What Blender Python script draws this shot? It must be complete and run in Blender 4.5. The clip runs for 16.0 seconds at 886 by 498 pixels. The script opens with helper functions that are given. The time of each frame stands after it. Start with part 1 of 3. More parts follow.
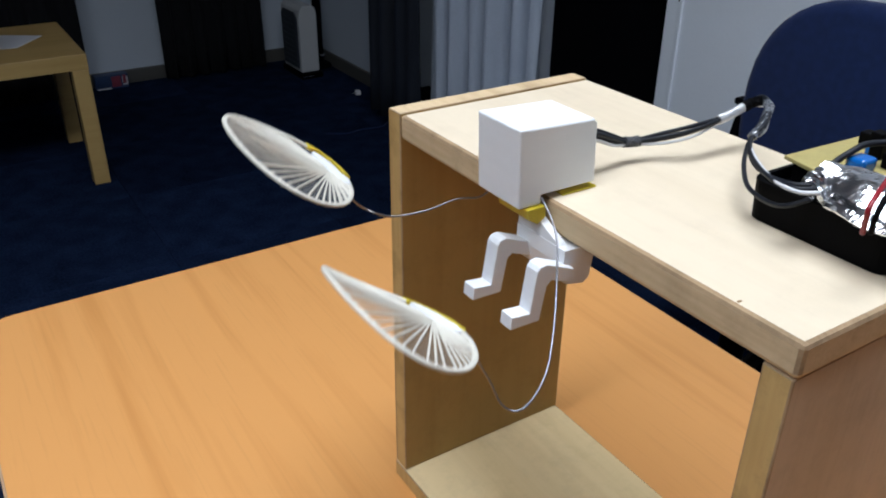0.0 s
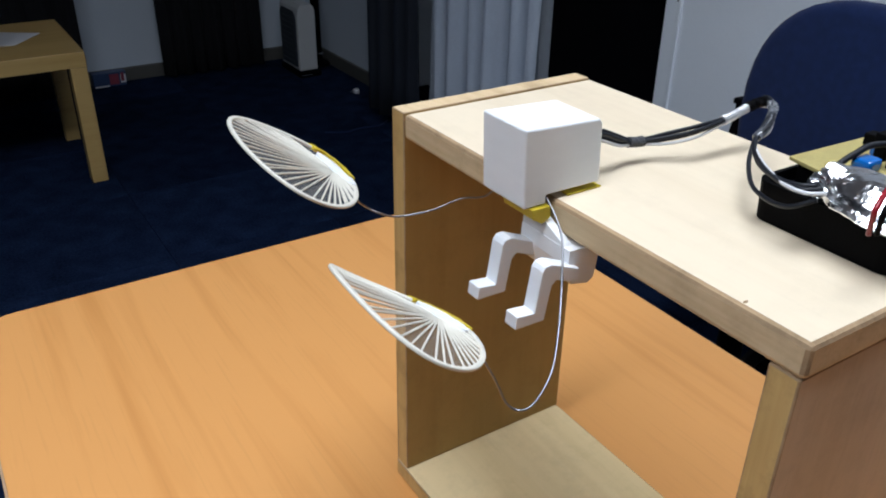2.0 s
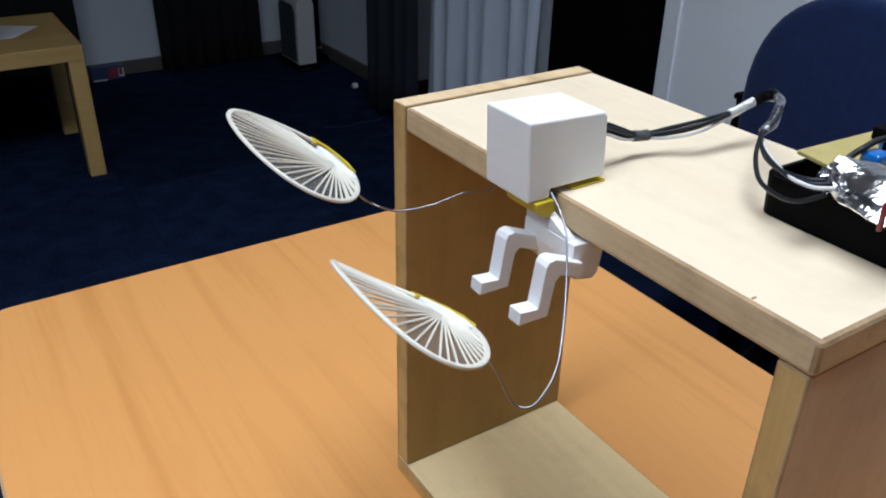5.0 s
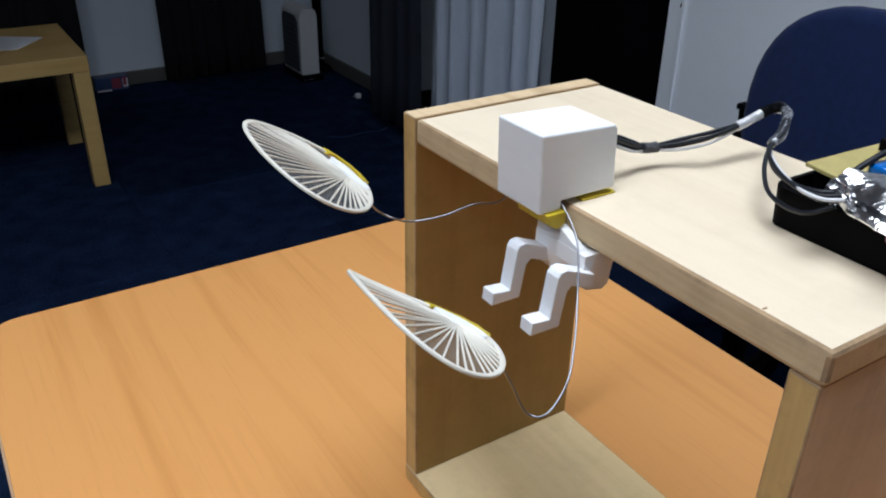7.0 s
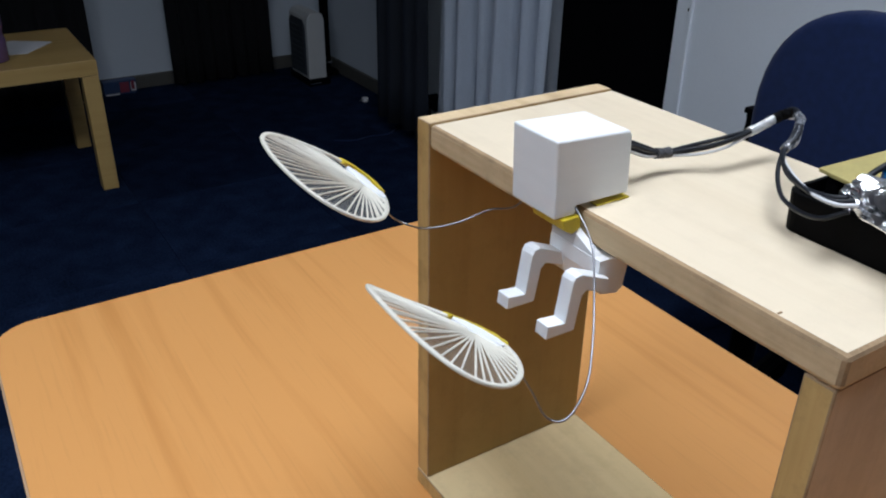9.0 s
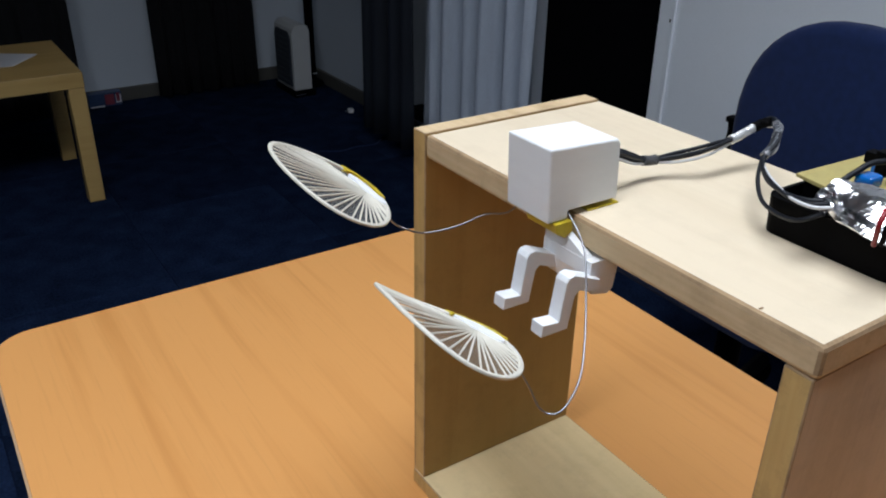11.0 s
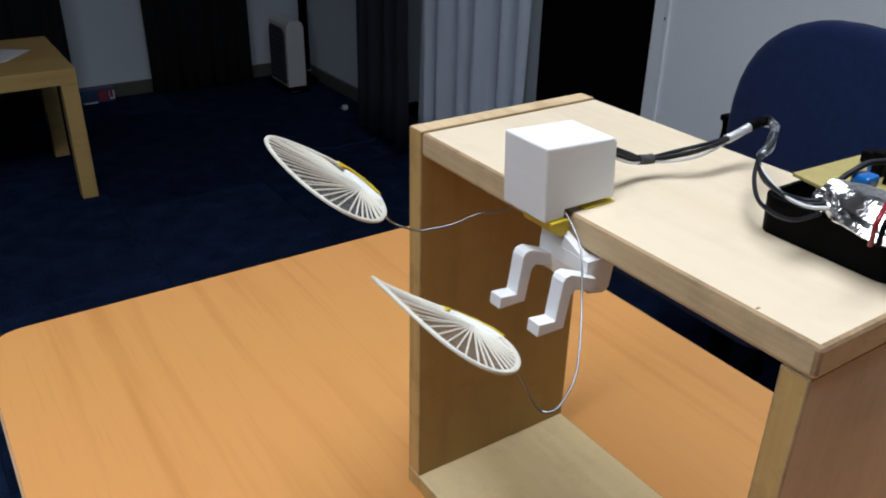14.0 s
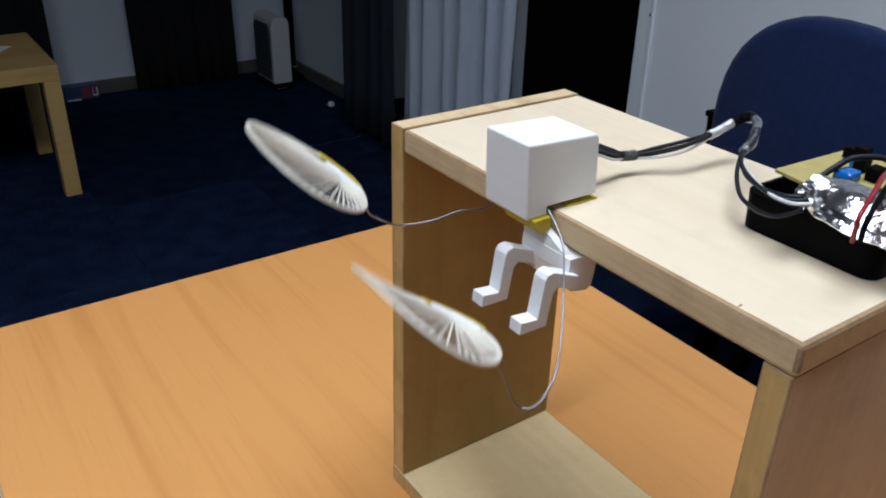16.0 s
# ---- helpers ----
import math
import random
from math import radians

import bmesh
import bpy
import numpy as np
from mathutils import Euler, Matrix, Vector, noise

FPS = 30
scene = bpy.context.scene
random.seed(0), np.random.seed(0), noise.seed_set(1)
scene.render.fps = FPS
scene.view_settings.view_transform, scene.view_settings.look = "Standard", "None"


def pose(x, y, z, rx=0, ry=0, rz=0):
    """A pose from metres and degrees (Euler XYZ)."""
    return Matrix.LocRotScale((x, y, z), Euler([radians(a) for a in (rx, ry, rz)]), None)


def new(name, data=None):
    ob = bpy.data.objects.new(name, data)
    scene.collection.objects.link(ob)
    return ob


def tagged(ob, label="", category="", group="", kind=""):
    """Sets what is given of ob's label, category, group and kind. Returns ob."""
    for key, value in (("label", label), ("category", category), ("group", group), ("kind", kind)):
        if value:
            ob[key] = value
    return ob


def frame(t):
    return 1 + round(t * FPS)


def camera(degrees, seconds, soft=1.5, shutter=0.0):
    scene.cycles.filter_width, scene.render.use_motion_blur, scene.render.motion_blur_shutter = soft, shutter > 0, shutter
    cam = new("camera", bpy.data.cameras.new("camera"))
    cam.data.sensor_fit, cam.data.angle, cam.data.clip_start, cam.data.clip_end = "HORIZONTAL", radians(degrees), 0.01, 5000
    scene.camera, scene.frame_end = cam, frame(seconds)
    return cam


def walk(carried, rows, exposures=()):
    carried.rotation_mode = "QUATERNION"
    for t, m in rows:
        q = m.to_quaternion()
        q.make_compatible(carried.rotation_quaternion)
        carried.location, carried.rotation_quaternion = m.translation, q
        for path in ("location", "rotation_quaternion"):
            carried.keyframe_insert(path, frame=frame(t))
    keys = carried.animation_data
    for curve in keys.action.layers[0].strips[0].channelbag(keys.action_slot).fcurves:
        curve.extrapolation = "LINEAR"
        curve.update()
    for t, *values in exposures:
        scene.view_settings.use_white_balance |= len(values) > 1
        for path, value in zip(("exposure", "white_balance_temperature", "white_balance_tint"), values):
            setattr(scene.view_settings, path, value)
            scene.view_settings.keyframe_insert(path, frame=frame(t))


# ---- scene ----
# camera, hand-held in front of a desk
cam = camera(56.85, 16.0, soft=2.0, shutter=0.8)
ROWS = [
    (0.0, -0.1997, -0.1112, 1.1322, -32.58, -28.30, 0.55),
    (0.5, -0.2016, -0.1107, 1.1322, -32.57, -28.23, 0.81),
    (1.0, -0.2026, -0.1108, 1.1324, -32.72, -28.27, 0.93),
    (1.5, -0.2031, -0.1096, 1.1322, -32.68, -28.28, 0.91),
    (2.0, -0.2023, -0.1095, 1.1324, -32.80, -28.37, 0.83),
    (2.5, -0.2024, -0.1098, 1.1326, -32.96, -28.27, 0.92),
    (3.0, -0.2028, -0.1099, 1.1322, -33.03, -28.26, 1.12),
    (3.5, -0.2020, -0.1070, 1.1308, -33.07, -28.62, 1.10),
    (4.0, -0.2015, -0.1067, 1.1305, -32.91, -28.73, 0.99),
    (6.5, -0.2033, -0.1033, 1.1294, -32.97, -28.59, 1.06),
    (7.0, -0.2068, -0.1056, 1.1323, -32.78, -28.05, 0.94),
    (7.5, -0.2098, -0.1069, 1.1341, -32.59, -27.64, 0.85),
    (8.0, -0.2091, -0.1057, 1.1324, -32.63, -27.97, 1.00),
    (8.5, -0.2084, -0.1035, 1.1318, -32.52, -28.15, 0.83),
    (9.0, -0.2120, -0.1059, 1.1343, -32.33, -27.82, 0.79),
    (9.5, -0.2214, -0.1153, 1.1391, -32.96, -26.84, 0.97),
    (12.0, -0.2260, -0.1163, 1.1396, -33.77, -27.46, 0.98),
    (12.5, -0.2244, -0.1155, 1.1392, -33.92, -27.61, 1.08),
    (13.0, -0.2251, -0.1149, 1.1393, -33.85, -27.53, 1.10),
    (13.5, -0.2249, -0.1158, 1.1401, -34.01, -27.24, 1.07),
    (14.0, -0.2257, -0.1147, 1.1396, -33.96, -27.27, 1.20),
    (14.5, -0.2236, -0.1116, 1.1379, -33.92, -27.69, 1.05),
    (15.0, -0.2208, -0.1107, 1.1369, -34.13, -27.99, 1.13),
    (15.5, -0.2210, -0.1129, 1.1379, -34.48, -27.70, 1.28),
    (16.0, -0.2216, -0.1133, 1.1386, -34.95, -27.50, 1.39),
]
walk(cam, [(t, pose(x, y, z, 90 + pitch, 0, yaw) @ pose(0, 0, 0, 0, 0, roll)) for t, x, y, z, yaw, pitch, roll in ROWS],
     exposures=[(0.0, 0.0, 6050, 10), (6.5, 0.0, 6050, 10), (7.5, -0.14, 6050, 10), (9.5, -0.14, 6050, 10), (12.0, -0.14, 6300, 10), (14.5, -0.14, 6300, 10), (15.5, -0.14, 6100, 10), (16.0, -0.14, 6100, 10)])

# ---- world and light: assumed ceiling panel over the desk, added fill panel, blacked-out windows ----
world = bpy.data.worlds.new("world")
world.use_nodes = True
world.node_tree.nodes["Background"].inputs[0].default_value = (0.55, 0.65, 0.8, 1)
world.node_tree.nodes["Background"].inputs[1].default_value = 0.02
scene.world = world
# First panel assumed overhead; second one is added fill for the front faces.
LAMPS = [((0.06, 0.05, 2.56), 20.5), ((-1.45, -0.05, 2.56), 20.5)]
for at, watts in LAMPS:
    lamp = new("unseen_lamp_light", bpy.data.lights.new("unseen_lamp_light", "AREA"))
    lamp.data.shape, lamp.data.size, lamp.data.size_y = "RECTANGLE", 1.18, 0.58
    lamp.data.energy, lamp.data.color = watts, (0.89, 0.948, 1.02)
    lamp.data.spread = radians(155)  # beam narrowed so the far room stays dimmer
    lamp.location = (at[0], at[1], at[2] - 0.03)


# ---- materials ----
def material(name, colour, rough=0.5, metal=0.0, vary=0.12, scale=30.0, bump=0.1, fine=400.0, stretch=(1, 1, 1), coat=0.0, spec=0.5, per_object=0.0):
    m = bpy.data.materials.new(name)
    m.use_nodes = True
    nt = m.node_tree
    bs = nt.nodes["Principled BSDF"]
    bs.inputs["Roughness"].default_value, bs.inputs["Metallic"].default_value = rough, metal
    bs.inputs["Coat Weight"].default_value, bs.inputs["Specular IOR Level"].default_value = coat, spec
    tc = nt.nodes.new("ShaderNodeTexCoord")
    mp = nt.nodes.new("ShaderNodeMapping")
    mp.inputs["Scale"].default_value = stretch
    nt.links.new(tc.outputs["Object"], mp.inputs["Vector"])
    n1, n2 = nt.nodes.new("ShaderNodeTexNoise"), nt.nodes.new("ShaderNodeTexNoise")
    for n, s in ((n1, scale), (n2, fine)):
        n.inputs["Scale"].default_value, n.inputs["Detail"].default_value = s, 4
        nt.links.new(mp.outputs["Vector"], n.inputs["Vector"])
    add = nt.nodes.new("ShaderNodeMath")
    add.operation = "ADD"
    nt.links.new(n1.outputs["Fac"], add.inputs[0])
    nt.links.new(n2.outputs["Fac"], add.inputs[1])
    ramp = nt.nodes.new("ShaderNodeMapRange")
    ramp.inputs["From Min"].default_value, ramp.inputs["From Max"].default_value = 0.65, 1.35
    ramp.inputs["To Min"].default_value, ramp.inputs["To Max"].default_value = 1 - vary, 1 + vary
    nt.links.new(add.outputs[0], ramp.inputs["Value"])
    mul = nt.nodes.new("ShaderNodeVectorMath")
    mul.operation = "SCALE"
    mul.inputs[0].default_value = colour
    nt.links.new(ramp.outputs["Result"], mul.inputs["Scale"])
    last = mul
    if per_object:
        info, rng, sc = nt.nodes.new("ShaderNodeObjectInfo"), nt.nodes.new("ShaderNodeMapRange"), nt.nodes.new("ShaderNodeVectorMath")
        rng.inputs["To Min"].default_value, rng.inputs["To Max"].default_value = 1 - per_object, 1 + per_object
        sc.operation = "SCALE"
        nt.links.new(info.outputs["Random"], rng.inputs["Value"])
        nt.links.new(mul.outputs["Vector"], sc.inputs[0])
        nt.links.new(rng.outputs["Result"], sc.inputs["Scale"])
        last = sc
    nt.links.new(last.outputs["Vector"], bs.inputs["Base Color"])
    if bump:
        bp = nt.nodes.new("ShaderNodeBump")
        bp.inputs["Strength"].default_value, bp.inputs["Distance"].default_value = bump, 0.001
        nt.links.new(n2.outputs["Fac"], bp.inputs["Height"])
        nt.links.new(bp.outputs["Normal"], bs.inputs["Normal"])
    return m


def wood(name, light, dark, rough, grain, along="y", rings=1.0, bump=0.05, spec=0.4, figure=0.0, stretch=0.06, pores=0.95, stain=0.0):
    """Long grain: stretched noise in two scales, with short dark pores."""
    m = bpy.data.materials.new(name)
    m.use_nodes = True
    nt = m.node_tree
    bs = nt.nodes["Principled BSDF"]
    bs.inputs["Roughness"].default_value, bs.inputs["Specular IOR Level"].default_value = rough, spec
    tc = nt.nodes.new("ShaderNodeTexCoord")
    mp = nt.nodes.new("ShaderNodeMapping")
    mp.inputs["Scale"].default_value = {"y": (1, stretch, 1), "x": (stretch, 1, 1), "z": (1, 1, stretch)}[along]
    nt.links.new(tc.outputs["Object"], mp.inputs["Vector"])
    broad, fine, pore, spot = (nt.nodes.new("ShaderNodeTexNoise") for _ in range(4))
    for n, s, d, w in ((broad, grain * 0.28, 3, 0.8), (fine, grain * 2.2, 5, 0.3), (pore, grain * 7, 2, 0.0), (spot, 6.0, 2, 0.0)):
        n.inputs["Scale"].default_value, n.inputs["Detail"].default_value, n.inputs["Distortion"].default_value = s, d, w
        nt.links.new((tc.outputs["Object"] if n == spot else mp.outputs["Vector"]), n.inputs["Vector"])
    mix1 = nt.nodes.new("ShaderNodeMath")
    mix1.operation = "MULTIPLY_ADD"
    nt.links.new(fine.outputs["Fac"], mix1.inputs[0])
    mix1.inputs[1].default_value = 0.55
    nt.links.new(broad.outputs["Fac"], mix1.inputs[2])
    mix2 = nt.nodes.new("ShaderNodeMath")
    mix2.operation = "MULTIPLY_ADD"
    nt.links.new(spot.outputs["Fac"], mix2.inputs[0])
    mix2.inputs[1].default_value = 0.35
    nt.links.new(mix1.outputs[0], mix2.inputs[2])
    if figure:  # flame-shaped growth rings
        mpf = nt.nodes.new("ShaderNodeMapping")
        mpf.inputs["Scale"].default_value = (1, 0.17, 1)
        nt.links.new(tc.outputs["Object"], mpf.inputs["Vector"])
        wave = nt.nodes.new("ShaderNodeTexWave")
        wave.bands_direction = "X"
        wave.inputs["Scale"].default_value, wave.inputs["Distortion"].default_value = 9, 7
        wave.inputs["Detail"].default_value, wave.inputs["Detail Scale"].default_value = 4, 1.3
        nt.links.new(mpf.outputs["Vector"], wave.inputs["Vector"])
        mix3 = nt.nodes.new("ShaderNodeMath")
        mix3.operation = "MULTIPLY_ADD"
        nt.links.new(wave.outputs["Fac"], mix3.inputs[0])
        mix3.inputs[1].default_value = figure
        nt.links.new(mix2.outputs[0], mix3.inputs[2])
        mix2 = mix3
    ramp = nt.nodes.new("ShaderNodeValToRGB")
    e = ramp.color_ramp.elements
    e[0].position, e[0].color = 0.62, (*dark, 1)
    e[1].position, e[1].color = 1.12 if rings > 1 else 1.0, (*light, 1)
    nt.links.new(mix2.outputs[0], ramp.inputs["Fac"])
    pr = nt.nodes.new("ShaderNodeMapRange")
    pr.inputs["From Min"].default_value, pr.inputs["From Max"].default_value = 0.28, 0.42
    pr.inputs["To Min"].default_value, pr.inputs["To Max"].default_value = pores, 1.0
    nt.links.new(pore.outputs["Fac"], pr.inputs["Value"])
    mul = nt.nodes.new("ShaderNodeVectorMath")
    mul.operation = "SCALE"
    nt.links.new(ramp.outputs["Color"], mul.inputs[0])
    nt.links.new(pr.outputs["Result"], mul.inputs["Scale"])
    if stain:  # handling dirt in ragged patches
        dirt, lvl, soil = nt.nodes.new("ShaderNodeTexNoise"), nt.nodes.new("ShaderNodeMapRange"), nt.nodes.new("ShaderNodeVectorMath")
        dirt.inputs["Scale"].default_value, dirt.inputs["Detail"].default_value, dirt.inputs["Roughness"].default_value = 45, 7, 0.72
        nt.links.new(tc.outputs["Object"], dirt.inputs["Vector"])
        lvl.inputs["From Min"].default_value, lvl.inputs["From Max"].default_value = 0.48, 0.68
        lvl.inputs["To Min"].default_value, lvl.inputs["To Max"].default_value = 1.0, 1.0 - stain
        soil.operation = "SCALE"
        nt.links.new(dirt.outputs["Fac"], lvl.inputs["Value"])
        nt.links.new(mul.outputs["Vector"], soil.inputs[0])
        nt.links.new(lvl.outputs["Result"], soil.inputs["Scale"])
        mul = soil
    nt.links.new(mul.outputs["Vector"], bs.inputs["Base Color"])
    bp = nt.nodes.new("ShaderNodeBump")
    bp.inputs["Strength"].default_value, bp.inputs["Distance"].default_value = bump, 0.0006
    nt.links.new(fine.outputs["Fac"], bp.inputs["Height"])
    nt.links.new(bp.outputs["Normal"], bs.inputs["Normal"])
    return m


def glowing(name, colour, strength):
    m = bpy.data.materials.new(name)
    m.use_nodes = True
    b = m.node_tree.nodes["Principled BSDF"]
    b.inputs["Base Color"].default_value = (*colour, 1)
    b.inputs["Emission Color"].default_value = (*colour, 1)
    b.inputs["Emission Strength"].default_value = strength
    return m


M_DESK = wood("beech_laminate", (0.635, 0.305, 0.096), (0.52, 0.230, 0.064), 0.36, 60, "y", 1.2, 0.03, figure=0.17, stretch=0.035, pores=0.95)
# Edge band colour is lightened to carry the highlight along the desk's rim.
M_DESK_EDGE = wood("desk_edge_band", (0.50, 0.33, 0.20), (0.42, 0.26, 0.15), 0.3, 60, "y")
M_PLY = wood("birch_plywood", (0.665, 0.568, 0.425), (0.605, 0.505, 0.365), 0.55, 60, "y", 1.2, 0.04, 0.3, pores=0.98, stain=0.05)
# Uprights: golden wood, with the shade inside the box mixed into the colour.
M_PLY_UP_SHADE = wood("birch_plywood_upright_shaded", (0.365, 0.230, 0.072), (0.305, 0.185, 0.053), 0.55, 60, "z", 1.0, 0.05, 0.3, pores=0.98, stain=0.12)
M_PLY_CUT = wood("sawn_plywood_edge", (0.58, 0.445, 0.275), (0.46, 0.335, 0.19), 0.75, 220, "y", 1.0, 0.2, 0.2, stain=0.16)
M_PLY_WORN = wood("worn_plywood_arris", (0.38, 0.265, 0.155), (0.23, 0.145, 0.08), 0.8, 160, "y", 1.0, 0.3, 0.2, stain=0.4)
# Outer end face: paler copy of the upright's wood, raised for missing light.
M_PLY_SIDE = wood("lit_plywood_side", (0.58, 0.465, 0.345), (0.51, 0.40, 0.285), 0.6, 60, "z", 1.0, 0.05, 0.2, stain=0.12)
# Base panel: yellower than the top, paler than the uprights.
M_PLY_BASE = wood("yellow_plywood_base", (0.68, 0.535, 0.30), (0.60, 0.455, 0.235), 0.55, 60, "y", 1.0, 0.05, 0.3, pores=0.98, stain=0.1)
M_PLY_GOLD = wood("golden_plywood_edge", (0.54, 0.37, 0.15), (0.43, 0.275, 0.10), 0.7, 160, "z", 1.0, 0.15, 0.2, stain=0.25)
M_LACK = wood("birch_foil", (0.52, 0.355, 0.135), (0.43, 0.28, 0.095), 0.4, 40, "x")
M_WHITE = material("matt_white_print", (0.76, 0.775, 0.80), 0.6, vary=0.03, scale=60, fine=2500, bump=0.25, stretch=(1, 1, 3))
M_RIB = material("ivory_print", (0.63, 0.605, 0.53), 0.5, vary=0.06, scale=300, fine=2500, bump=0.1)
M_YTAPE = material("yellow_tape", (0.55, 0.42, 0.02), 0.4, vary=0.15, scale=150, fine=900)
M_STEEL = material("steel_wire", (0.23, 0.23, 0.25), 0.32, metal=1.0, vary=0.08, scale=200, bump=0.03)
M_CABLE = material("dark_grey_cable", (0.008, 0.0095, 0.014), 0.5, spec=0.3, vary=0.15, scale=150, fine=1200)
M_CABLE_W = material("white_cable", (0.6, 0.6, 0.62), 0.45, vary=0.08, scale=150, fine=1200)
M_TAPE_G = material("grey_tape", (0.045, 0.046, 0.052), 0.6, vary=0.25, scale=300, fine=1500, bump=0.4)
M_FOIL = material("crumpled_foil", (0.88, 0.89, 0.92), 0.17, metal=1.0, vary=0.06, scale=120, fine=160, bump=0.5)
M_FOIL_TAPE = material("bright_foil_tape", (0.74, 0.75, 0.77), 0.28, metal=0.65, vary=0.12, scale=150, fine=400, bump=0.4)
M_CLEAR = material("clear_wrap_over_cable", (0.10, 0.105, 0.12), 0.12, vary=0.3, scale=200, fine=500, bump=0.6, spec=1.0, coat=0.8)
M_BLACK = material("black_plastic", (0.0018, 0.0018, 0.0022), 0.6, spec=0.05, vary=0.2, scale=80, fine=900)
M_PCB = material("bare_circuit_board", (0.36, 0.30, 0.11), 0.5, vary=0.1, scale=120, fine=700)
M_BLUE = material("blue_plastic", (0.004, 0.11, 0.42), 0.25, vary=0.08, scale=100, bump=0.02, coat=0.3)
M_RED = material("red_wire", (0.23, 0.004, 0.012), 0.3, vary=0.1, scale=200)
M_CARPET = material("navy_carpet", (0.008, 0.0145, 0.036), 0.98, vary=0.45, scale=9, fine=160, bump=0.8, spec=0.02)
M_TILE = material("navy_carpet_tile", (0.0082, 0.0155, 0.040), 0.98, vary=0.6, scale=11, fine=140, bump=0.8, spec=0.02, per_object=0.22)
M_WALL = material("white_wall_paint", (0.54, 0.60, 0.68), 0.7, vary=0.03, scale=3, fine=120, bump=0.1)
# Walls out of view: dark grey chosen to cut the bounced fill.
M_DIM = material("dimmed_unseen_wall", (0.10, 0.11, 0.13), 0.8, vary=0.05, scale=3, fine=120, bump=0.1)
# Ceiling is out of view too, greyed for the same reason.
M_CEIL = material("ceiling_tile", (0.50, 0.50, 0.49), 0.9, vary=0.04, scale=8, fine=200)
M_SKIRT = material("grey_skirting", (0.09, 0.088, 0.08), 0.5, vary=0.08, scale=12)
M_PANEL = material("white_door_paint", (0.84, 0.89, 0.95), 0.5, vary=0.03, scale=4, fine=300, bump=0.05)
M_CURTAIN = material("grey_blue_curtain", (0.48, 0.545, 0.65), 0.85, vary=0.10, scale=14, fine=500, bump=0.3, stretch=(1, 1, 0.25))
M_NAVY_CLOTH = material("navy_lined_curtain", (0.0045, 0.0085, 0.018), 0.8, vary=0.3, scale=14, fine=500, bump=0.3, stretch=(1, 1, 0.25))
M_BLACKOUT = material("near_black_navy_curtain", (0.0008, 0.0012, 0.0032), 0.95, vary=0.3, scale=14, fine=500, bump=0.3, stretch=(1, 1, 0.25))
M_FABRIC = material("blue_chair_fabric", (0.0105, 0.0235, 0.088), 0.9, vary=0.22, scale=60, fine=900, bump=0.5, spec=0.2)
M_FABRIC.node_tree.nodes["Principled BSDF"].inputs["Sheen Weight"].default_value = 0.12
M_HEATER = material("cream_metal_casing", (0.55, 0.57, 0.58), 0.4, vary=0.04, scale=20)
M_PAPER = material("white_paper", (0.75, 0.76, 0.80), 0.8, vary=0.02, scale=20, bump=0.02)
M_CHROME = material("chrome", (0.7, 0.7, 0.7), 0.15, metal=1.0, vary=0.03, bump=0)
M_PURPLE = material("purple_bottle_plastic", (0.16, 0.10, 0.22), 0.25, vary=0.2, scale=50, bump=0.02)
M_PACK_B = material("blue_printed_card", (0.03, 0.06, 0.15), 0.5, vary=0.2, scale=30)
M_PACK_R = material("red_printed_card", (0.26, 0.045, 0.075), 0.5, vary=0.2, scale=30)
M_GLOW = glowing("lamp_diffuser", (1.0, 0.97, 0.92), 3.5)
def film(name, colour, cover):
    """A thin milky sheet: part of the light goes straight through."""
    m = bpy.data.materials.new(name)
    m.use_nodes = True
    nt = m.node_tree
    bs = nt.nodes["Principled BSDF"]
    bs.inputs["Base Color"].default_value = (*colour, 1)
    bs.inputs["Roughness"].default_value = 0.4
    bs.inputs["Alpha"].default_value = cover
    return m


M_FILM = film("milky_film", (0.72, 0.70, 0.64), 0.07)
M_GRILLE = material("dark_grey_grille", (0.05, 0.06, 0.075), 0.5, vary=0.1, scale=40)
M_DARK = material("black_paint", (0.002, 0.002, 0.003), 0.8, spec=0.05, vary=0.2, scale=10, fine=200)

# ---- helpers for things and their parts ----
ORIGIN = {}


def thing(name, at, label="", category="", group="", kind=""):
    ob = tagged(new(name), label, category, group, kind)
    ob.location, ob.empty_display_size = at, 0.02
    ORIGIN[ob] = Vector(at)
    return ob


def part(name, bm, mat, parent=None, label="", smooth=False, pivot=None):
    """Links a bmesh, drawn in the room's space, as one mesh under a thing or a part."""
    base = Vector(pivot) if pivot else (ORIGIN[parent] if parent else Vector((0, 0, 0)))
    bmesh.ops.translate(bm, vec=-base, verts=bm.verts)
    me = bpy.data.meshes.new(name)
    bm.to_mesh(me)
    bm.free()
    for m in (mat if isinstance(mat, (list, tuple)) else [mat]):
        me.materials.append(m)
    if smooth:
        for p in me.polygons:
            p.use_smooth = True
    ob = tagged(new(name, me), label)
    if parent:
        ob.parent = parent
    ob.location = base - (ORIGIN[parent] if parent else Vector((0, 0, 0)))
    ORIGIN[ob] = base
    return ob


def box(lo, hi, bevel=0.0, seg=2, bm=None):
    out = bm or bmesh.new()
    r = bmesh.ops.create_cube(out, size=1.0)
    for v in r["verts"]:
        v.co = Vector([(lo[i] + hi[i]) / 2 + v.co[i] * (hi[i] - lo[i]) for i in range(3)])
    if bevel:
        edges = list({e for v in r["verts"] for e in v.link_edges})
        bmesh.ops.bevel(out, geom=edges, offset=bevel, segments=seg, affect="EDGES", profile=0.5)
    return out


